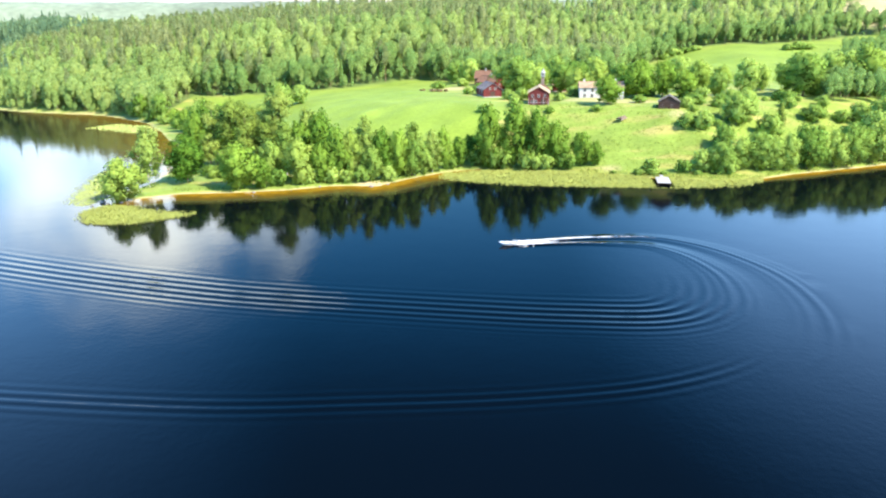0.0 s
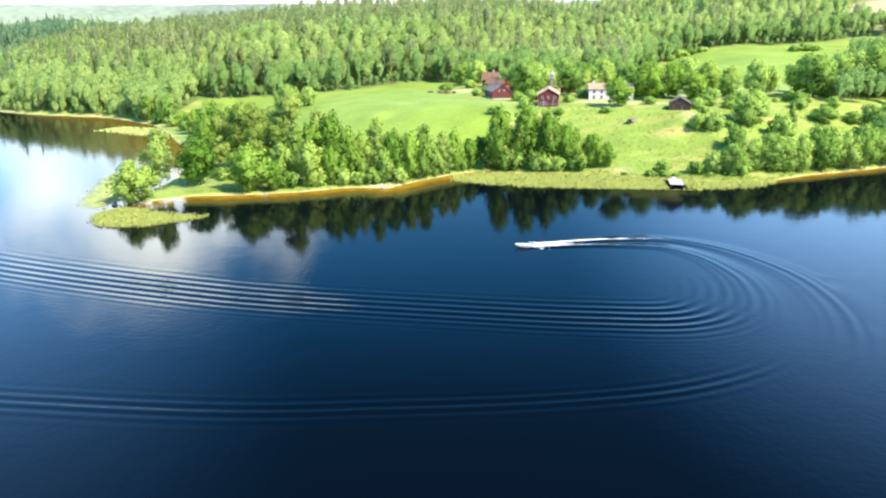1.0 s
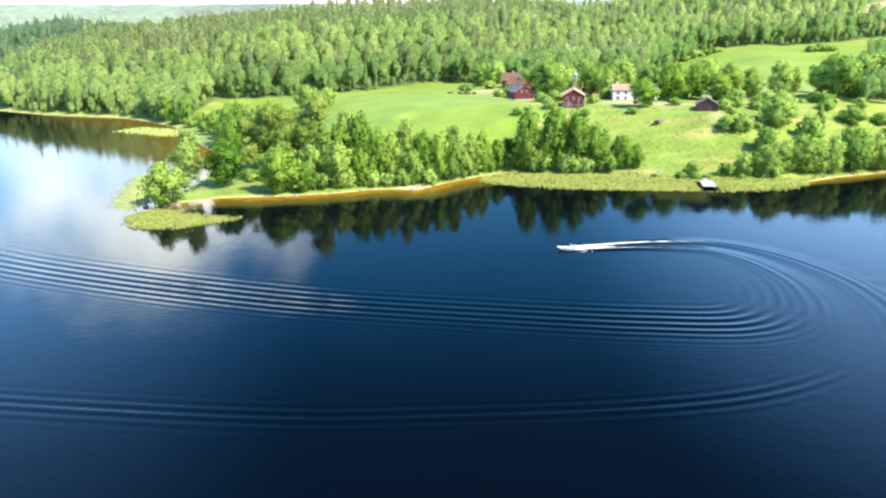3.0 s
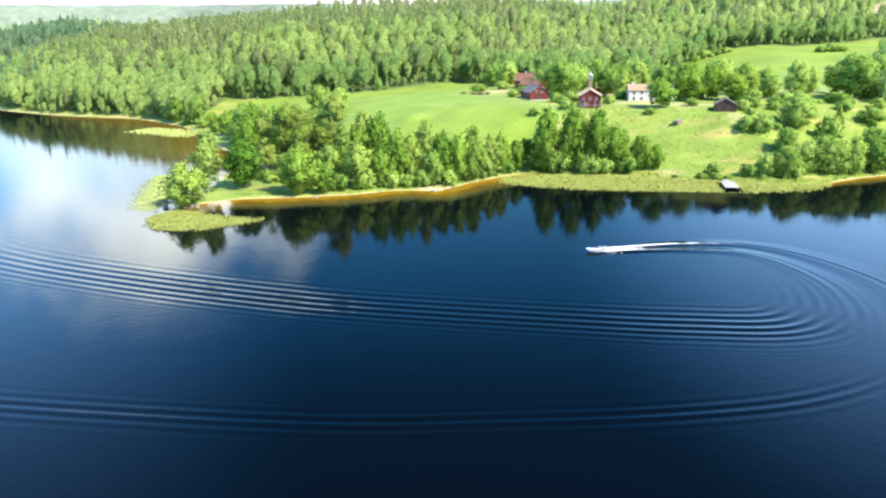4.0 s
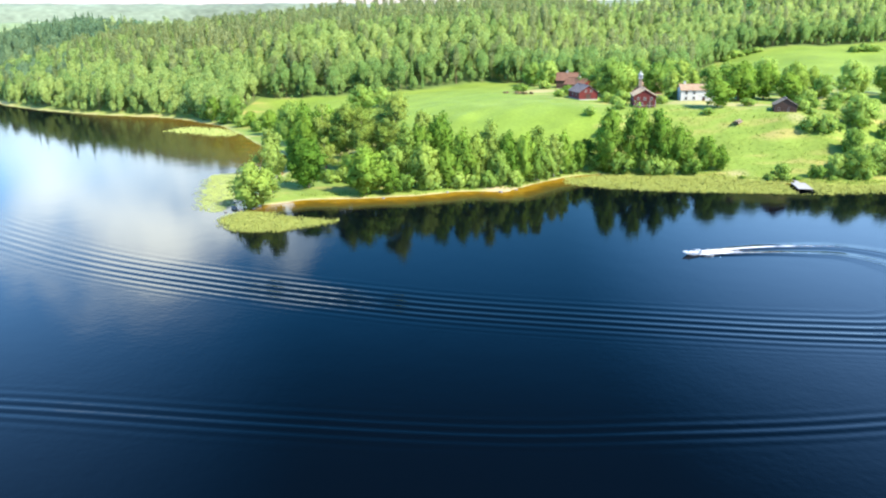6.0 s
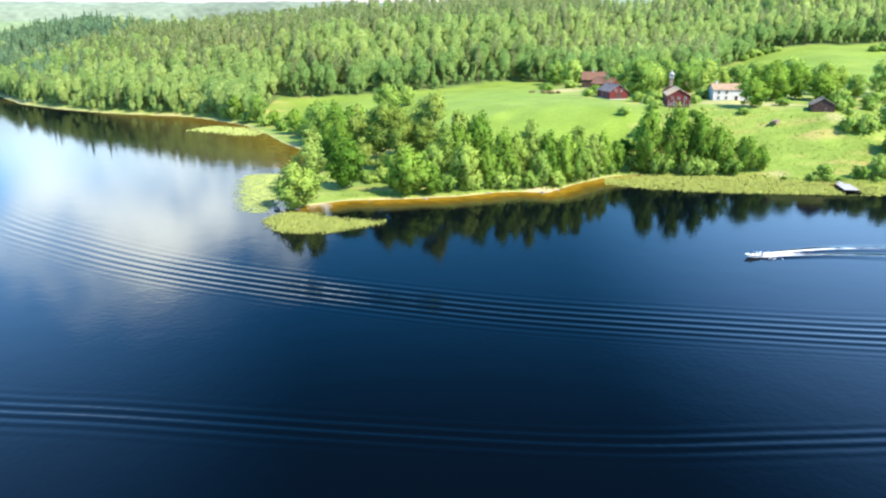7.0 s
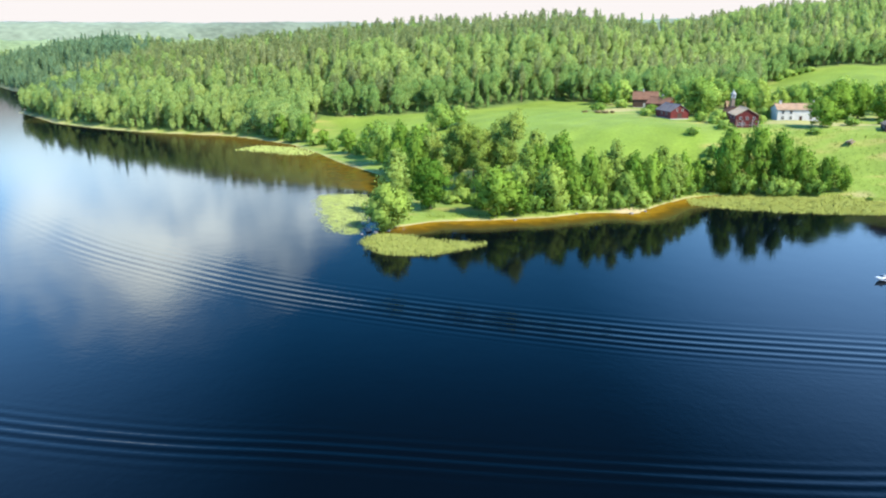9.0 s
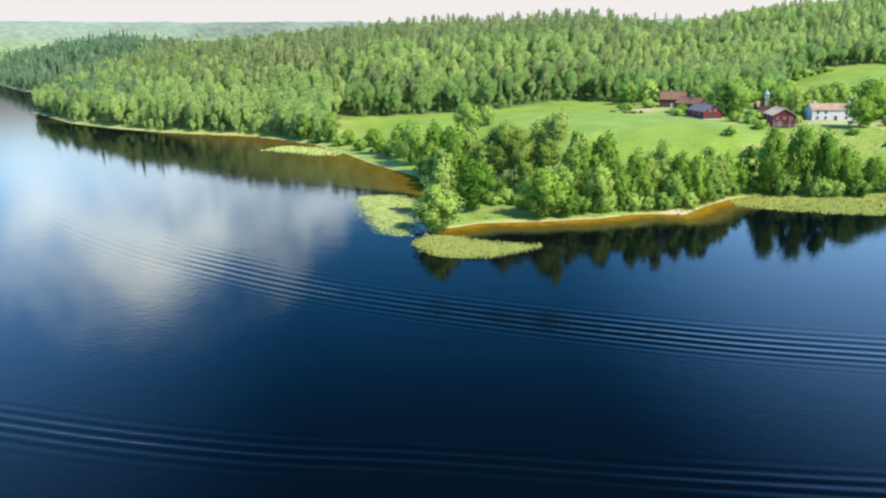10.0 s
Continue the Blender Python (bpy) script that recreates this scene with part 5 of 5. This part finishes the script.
# red barn group beside the hay field
house("red_barn", "red wooden barn with dark roof beside the hay field", -13.5, 337.5, 18, 8.2, 14, 3.0, 2.7, RED_PAINT, SLATE,
      wins=((-1.2, 3.0, 0.7, 0.9), (1.2, 3.0, 0.7, 0.9)), side_wins=((-1, 4, 1.3, 0.8, 1.0), (-1, 8.5, 1.3, 0.8, 1.0)), plinth=0.5, door=(0, 0, 2.0, 2.2))
house("red_barn", "red barn with brown tiled roof in the farmyard", -12.5, 366, 55, 8, 11, 3.4, 2.6, RED_PAINT, TILE_BROWN, wins=((0, 1.5, 0.9, 1.1),), plinth=0.5, chimneys=((0, 5),), door=(-1, 5, 2.0, 2.3))
house("cottage", "cottage with red-brown tiled roof behind the barn", -15, 398, 84, 8.5, 12, 4.0, 3.4, DARK_TIMBER, TILE_BROWN, wins=((-1.8, 1.2, 0.9, 1.2), (1.8, 1.2, 0.9, 1.2)), plinth=0.5, chimneys=((0, 7),), door=(-1, 6.5, 1.1, 2.0))
# white main house, long side to the lake
house("white_farmhouse", "long white farmhouse with orange tiled roof and chimneys", 43, 335.5, 92, 9, 18.5, 4.7, 2.0, WHITE_PAINT, TILE_ORANGE, plinth=0.4,
      wins=((-2, 1.2, 1.0, 1.4), (2, 1.2, 1.0, 1.4)),
      side_wins=tuple((-1, yy, zz, 1.0, 1.3) for yy in (2.0, 5.2, 13.2, 16.4) for zz in (0.7, 3.0)), chimneys=((0, 16.5), (0, 3.0)), door=(-1, 9.2, 1.2, 2.1))
house("outbuilding", "small red outbuilding with orange roof behind the yard", 22, 372, 90, 6, 9, 2.8, 2.2, RED_PAINT, TILE_ORANGE, side_wins=((-1, 3, 1.0, 0.8, 1.0),), plinth=0.3, door=(-1, 6, 1.0, 2.0))
# log cabin on a stone terrace
hut = house("log_cabin", "dark log cabin with weathered roof on a stone terrace", 57.3, 296.5, -8, 7.6, 6.5, 2.9, 2.2, DARK_TIMBER, TURF,
            wins=((-2.2, 1.0, 0.7, 0.8),), side_wins=((-1, 3, 1.1, 0.7, 0.8),), plinth=0.7, door=(0, 1.0, 1.0, 1.9), z=16.6)
for k in range(9):
    bm = bmesh.new()
    block(bm, -3.95, 3.95, -0.14, 0.0, 0.75 + k * 0.31, 0.98 + k * 0.31)
    part("log", bm, DARK_TIMBER, hut)

# hall with the white bell turret
hall = house("bell_hall", "red hall with brown roof carrying a white bell turret", 8.6, 335, 0, 5.2, 9, 3.0, 2.0, RED_PAINT, TILE_BROWN, side_wins=((-1, 4, 1.2, 0.9, 1.1),), plinth=0.5, door=(0, 0, 1.2, 2.1))
boxed("turret", (-0.7, 0.7, 4.35, 5.75, 4.9, 9.0), OLD_BOARDS, hall, "grey boarded bell turret")
boxed("lantern", (-0.85, 0.85, 4.2, 5.9, 9.15, 10.6), PALE_PAINT, hall, "open white lantern")
boxed("cornice", (-1.0, 1.0, 4.05, 6.05, 8.98, 9.16), PALE_PAINT, hall)
for dx_, dy_, tn_ in ((0, 4.18, 0), (-0.87, 5.05, -90), (0.87, 5.05, 90)):
    bm = bmesh.new()
    block(bm, -0.36, 0.36, -0.03, 0.0, 9.4, 10.35)
    o = part("louvre", bm, SLATE, hall, "grey louvred opening")
    o.matrix_local = pose(dx_, dy_, 0, 0, 0, tn_)
bm = bmesh.new()
prof = ((1.22, 10.6), (1.1, 10.95), (0.6, 11.4), (0.28, 11.85), (0.08, 12.6))
ringv = [[bm.verts.new((r * math.cos(a * math.pi / 4 + math.pi / 8), 5.05 + r * math.sin(a * math.pi / 4 + math.pi / 8), z_)) for a in range(8)] for r, z_ in prof]
for lo, hi in zip(ringv, ringv[1:]):
    for a in range(8):
        bm.faces.new((lo[a], lo[(a + 1) % 8], hi[(a + 1) % 8], hi[a]))
bm.faces.new(ringv[0][::-1])
bm.faces.new(ringv[-1])
part("turret_roof", bm, PALE_PAINT, hall, "pale curved turret roof")

# jetty in the reeds
jetty = new("jetty")
jetty.matrix_world = pose(48.8, 237, 0.15, 0, 0, -3)
tagged(jetty, "small pale wooden jetty standing in the reeds", "jetty")
for k in range(20):
    boxed("plank", (-2.1, 2.1, -0.6 + k * 0.5, -0.14 + k * 0.5, 0.72, 0.78), GREY_WOOD, jetty, "", 0.01)
for bx in (-1.9, 1.9):
    boxed("beam", (bx - 0.1, bx + 0.1, -0.6, 9.4, 0.5, 0.715), WET_WOOD, jetty)
    for by in (-0.4, 2.6, 5.6, 8.6):
        boxed("pile", (bx - 0.13, bx + 0.13, by - 0.13, by + 0.13, -2.6, 0.5), WET_WOOD, jetty, "dark wet pile")
for k in range(7):
    boxed("plank", (-0.6, 0.6, 9.45 + k * 0.5, 9.91 + k * 0.5, 0.70, 0.76), GREY_WOOD, jetty, "", 0.01)
for by in (10.4, 12.4):
    for bx in (-0.45, 0.45):
        boxed("pile", (bx - 0.1, bx + 0.1, by - 0.1, by + 0.1, -2.4, 0.69), WET_WOOD, jetty)

# ---- loose things on the land ----
def boulder(x, y, r, seed, label, group, sink=0.3, mat=None):
    """A rounded, uneven stone half sunk in the ground."""
    rng = random.Random(seed)
    bm = bmesh.new()
    bmesh.ops.create_icosphere(bm, subdivisions=2, radius=r)
    for v in bm.verts:
        n = noise.noise(v.co / r * 1.3 + Vector((seed * 3.1, seed, 0)))
        v.co *= 1 + 0.35 * n
        v.co.z *= 0.65
    for f in bm.faces:
        f.smooth = rng.random() < 0.7
    me = bpy.data.meshes.new("boulder")
    bm.to_mesh(me)
    bm.free()
    return thing("boulder", me, mat or STONE, label, "rock", group, at=pose(x, y, max(land_at(x, y), -0.1) + r * (0.5 - sink), 0, 0, rng.uniform(0, 360)))


# heap of old grey logs on the slope
heap = new("log_heap")
heap.matrix_world = pose(39.4, 290.5, land_at(39.4, 290.5) + 0.2, 0, 0, 62)
tagged(heap, "heap of weathered grey logs on the meadow slope", "log heap")
heap_rng = random.Random(12)
for k in range(11):
    bm = bmesh.new()
    r = heap_rng.uniform(0.16, 0.26)
    limb(bm, (-heap_rng.uniform(1.8, 3.0), 0, 0), (heap_rng.uniform(1.8, 3.0), 0, 0), r, r * 0.8, 8)
    bm.faces.new([v for v in bm.verts][:8][::-1])
    log = part("log", bm, OLD_BOARDS, heap)
    row, place = (0, k) if k < 5 else ((1, k - 5) if k < 9 else (2, k - 9))
    log.matrix_local = pose(heap_rng.uniform(-0.4, 0.4), (place - (4 - row) / 2) * 0.55, 0.25 + row * 0.42, 0, heap_rng.uniform(-5, 5), heap_rng.uniform(-16, 16))
for k, (x, y, r) in enumerate([(-117.5, 196.5, 0.9), (-119, 199, 0.6), (-115, 194.5, 0.7), (-120.5, 203, 0.5), (-112, 197, 0.6), (-118.5, 192.5, 0.45)]):
    boulder(x, y, r, 20 + k, "pale stone in the shallows off the point", "stones off the point", 0.2, PALE_ROCK)
for k, (x, y, r) in enumerate([(-43.5, 226.6, 0.7), (-39, 230.5, 0.5), (-60, 224.6, 0.5), (-78, 214.4, 0.6)]):
    boulder(x, y, r, 40 + k, "grey stone on the sandy beach", "stones on the beach", 0.35, PALE_ROCK)


def brush_pile(x, y, h, seed):
    """A heap of dry branches and hay at the field's edge."""
    rng = np.random.default_rng(seed)
    bl = [(rng.normal() * h * 0.5, rng.normal() * h * 0.35, h * 0.4, h * 0.75, h * 0.55) for _ in range(4)]
    me = quads_to_mesh("brush_pile", np.concatenate([blob_hearts(rng, bl), sprays(rng, bl, 260, 0.26, 0.5)]))
    return thing("brush_pile", me, DRY_BRUSH, "dry brown brush heap at the hay field's edge", "brush heap", "brush heaps", at=pose(x, y, land_at(x, y) - 0.1))


for k, (x, y, h) in enumerate([(-46, 373, 1.4), (-42.5, 372, 1.3), (-39, 371.5, 1.1), (-52, 377, 1.0)]):
    brush_pile(x, y, h, 60 + k)


# ---- motorboat and its foam ----
def hull_mesh(length, beam, depth):
    """A planing hull: sharp raked bow, flat transom, hard chine."""
    bm = bmesh.new()
    rings = []
    n = 11
    for k in range(n):
        u = k / (n - 1)
        full = (1 - max(0, (u - 0.45) / 0.55) ** 2.2)
        half = beam / 2 * max(0.02, full)
        keel = 0.02 + depth * 0.95 * max(0, (u - 0.55) / 0.45) ** 2.4
        chine = keel + (depth * 0.34) * (1 - 0.3 * u) * (1 if u < 0.98 else 0.2)
        sheer = depth * (0.92 + 0.22 * u * u)
        x = -length / 2 + length * u
        ring = [(0, keel), (half * 0.82, min(chine, sheer - 0.05)), (half, sheer), (half * 0.86, sheer), (half * 0.8, depth * 0.45 if u < 0.6 else sheer - 0.02), (0, depth * 0.42 if u < 0.6 else sheer + 0.04)]
        row = [bm.verts.new((x, y, z)) for y, z in ring]
        row += [bm.verts.new((x, -y, z)) for y, z in ring[-2:0:-1]]
        rings.append(row)
    m = len(rings[0])
    for a, b in zip(rings, rings[1:]):
        for k in range(m):
            bm.faces.new((a[k], a[(k + 1) % m], b[(k + 1) % m], b[k]))
    bm.faces.new(rings[0][::-1])
    bm.faces.new(rings[-1])
    bmesh.ops.recalc_face_normals(bm, faces=bm.faces)
    return bm


BX, BY = BOAT_WAY[0]
heading = math.degrees(math.atan2(BOAT_WAY[0][1] - BOAT_WAY[1][1], BOAT_WAY[0][0] - BOAT_WAY[1][0]))
boat = new("motorboat")
boat.matrix_world = pose(BX, BY, 0.0, 0, 0, heading) @ pose(0, 0, -0.08, 0, -6, 0)
tagged(boat, "small open white motorboat throwing up a foaming wake", "boat")
part("hull", hull_mesh(4.2, 1.75, 0.72), HULL_WHITE, boat, "white glossy hull")
boxed("rub_rail", (-2.05, 1.0, 0.86, 0.93, 0.60, 0.72), HULL_DARK, boat, "dark rubbing strake", 0.015)
boxed("rub_rail", (-2.05, 1.0, -0.93, -0.86, 0.60, 0.72), HULL_DARK, boat, "dark rubbing strake", 0.015)
for sx_ in (-0.9, 0.1):
    st = boxed("bench", (sx_ - 0.2, sx_ + 0.2, -0.62, 0.62, 0.36, 0.56), SEAT_GREY, boat, "grey bench seat", 0.04)
boxed("console", (0.42, 0.75, -0.5, 0.5, 0.36, 0.95), HULL_WHITE, boat, "white console", 0.05)
bm = bmesh.new()
block(bm, -0.02, 0.02, -0.5, 0.5, 0, 0.36)
ws = part("windscreen", bm, GLASS, boat, "tinted windscreen")
ws.matrix_local = pose(0.72, 0, 0.93, 0, -25, 0)
motor = boxed("outboard_motor", (-2.5, -2.1, -0.2, 0.2, 0.55, 1.15), MOTOR_BLACK, boat, "black outboard motor", 0.08)
boxed("motor_leg", (-2.36, -2.22, -0.07, 0.07, -0.25, 0.56), MOTOR_BLACK, motor, "", 0.02)


def ribbon(name, start, end, offset, spread, half0, half1, strength, label, lift=0.05, cells=10):
    """Foam laid on the water along the boat's way, from start to end metres behind it."""
    line = smooth_line(BOAT_WAY, 10)
    acc = [0.0]
    for a, b in zip(line, line[1:]):
        acc.append(acc[-1] + math.dist(a, b))
    lx, ly = [p[0] for p in line], [p[1] for p in line]
    n = int((end - start) / 0.5)
    ss = np.linspace(start, end, n)
    cx, cy = np.interp(ss, acc, lx), np.interp(ss, acc, ly)
    tx, ty = np.gradient(cx), np.gradient(cy)
    ln = np.hypot(tx, ty)
    nx_, ny_ = -ty / ln, tx / ln
    u = np.linspace(-1, 1, cells)
    f = (ss - start) / (end - start)
    half = half0 + (half1 - half0) * f
    off = offset + spread * (ss - start)
    px = cx[:, None] + nx_[:, None] * (off[:, None] + half[:, None] * u[None])
    py = cy[:, None] + ny_[:, None] * (off[:, None] + half[:, None] * u[None])
    cover = strength * np.sqrt(np.clip(1 - np.abs(u[None]) ** 2.2, 0, 1)) * (1 - f[:, None]) ** 0.8 * sstep(0, 0.5, ss - start)[:, None]
    pz = waves(px, py) + lift + 0.10 * cover * (0.5 + 0.5 * np.sin(px * 5 + py * 7)) * np.exp(-ss / 14)[:, None]
    i = (np.arange(n - 1)[:, None] * cells + np.arange(cells - 1)[None]).ravel()
    me = array_mesh(name, np.stack([px, py, pz], -1).reshape(-1, 3), np.stack([i, i + 1, i + cells + 1, i + cells], -1), True)
    weights(me, "cover", cover)
    flow = np.stack([np.repeat(ss[:, None] * 0.35, cells, 1), off[:, None] + half[:, None] * u[None] * 2.2, np.zeros_like(px)], -1)
    a = me.attributes.new("flow", "FLOAT_VECTOR", "POINT")
    a.data.foreach_set("vector", np.ascontiguousarray(flow, np.float32).ravel())
    return thing(name, me, FOAM, label, "foam", kind="stuff")


ribbon("foam_trail", 1.0, 17, 0.0, 0.0, 1.1, 1.3, 0.95, "white churned foam trail behind the motorboat")
ribbon("foam_streak", 1.2, 34, -0.95, -0.065, 0.42, 0.4, 0.8, "white foam streak on the wake's inner crest", 0.07)
ribbon("foam_streak_outer", 1.2, 42, 0.95, 0.065, 0.45, 0.7, 0.85, "white foam streak on the wake's outer crest", 0.07)

# spray thrown up at the stern
spray_rng = np.random.default_rng(3)
cnt = 420
back_x = -2.0 - np.abs(spray_rng.normal(size=cnt)) * 1.6
side_y = spray_rng.normal(size=cnt) * (0.7 + 0.12 * -back_x)
up_z = np.abs(spray_rng.normal(size=cnt)) * 0.28 * np.exp((back_x + 2) / 3)
hm = pose(BX, BY, 0.05, 0, 0, heading)
pts = np.array([(hm @ Vector(p))[:] for p in zip(back_x, side_y, up_z)])
blob_q = []
for c in pts:
    blob_q.append(sprays(spray_rng, [(*c, 0.07, 0.07)], 3, 0.09))
spray_me = quads_to_mesh("spray", np.concatenate(blob_q)[..., :3])
SPRAY = material("white_spray_drops", (0.86, 0.88, 0.9), 0.6, 0.05, 0.5, 4, 0.0)
thing("spray", spray_me, SPRAY, "white spray thrown up behind the motorboat's stern", "spray", kind="stuff")

# ---- far hills ----
def ridge_line(name, radius, az0, az1, height, rough, seed, label, mat, depth=700):
    """A wooded ridge far off: a rounded bank of land with an uneven canopy."""
    rng = np.random.default_rng(seed)
    n, rows = 260, 9
    az = np.radians(np.linspace(az0, az1, n))
    ph = rng.uniform(0, 6.28, 6)
    crest = sum(np.sin(az * f + p) / f ** 0.6 for f, p in zip((5, 9, 17, 31, 57, 90), ph))
    crest = height * (1 + 0.07 * crest)
    co = []
    for r in range(rows):
        v = r / (rows - 1)
        rad = radius + depth * v
        z = crest * sstep(0, 0.75, v) * (1 - 0.3 * sstep(0.8, 1, v)) + rng.uniform(0, rough, n)
        co.append(np.stack([rad * np.sin(az), rad * np.cos(az), z - 4], -1))
    i = (np.arange(rows - 1)[:, None] * n + np.arange(n - 1)[None]).ravel()
    me = array_mesh(name, np.concatenate(co), np.stack([i, i + 1, i + n + 1, i + n], -1), True)
    return thing(name, me, mat, label, "hills", kind="structure")


# haze of the distance is mixed into these two base colours
HILL = material("hazed_hill_woods", (0.18, 0.225, 0.155), 0.95, 0.4, 0.003, 0.03, 0.6)
LOWLAND = material("hazed_lowland_woods", (0.19, 0.255, 0.11), 0.95, 0.5, 0.005, 0.05, 0.8)
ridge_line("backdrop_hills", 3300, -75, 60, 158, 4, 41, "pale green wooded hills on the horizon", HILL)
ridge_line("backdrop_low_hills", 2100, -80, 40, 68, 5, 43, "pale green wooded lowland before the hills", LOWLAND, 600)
fr = np.random.default_rng(8)
fp = scatter(-2300, -150, 900, 2200, 29, fr)
ang = np.degrees(np.arctan2(fp[:, 0], fp[:, 1]))
fp = fp[(shore_dist(fp[:, 0], fp[:, 1]) > 20) & (ang > -62) & (ang < 10) & (np.hypot(fp[:, 0], fp[:, 1]) < 2100)]
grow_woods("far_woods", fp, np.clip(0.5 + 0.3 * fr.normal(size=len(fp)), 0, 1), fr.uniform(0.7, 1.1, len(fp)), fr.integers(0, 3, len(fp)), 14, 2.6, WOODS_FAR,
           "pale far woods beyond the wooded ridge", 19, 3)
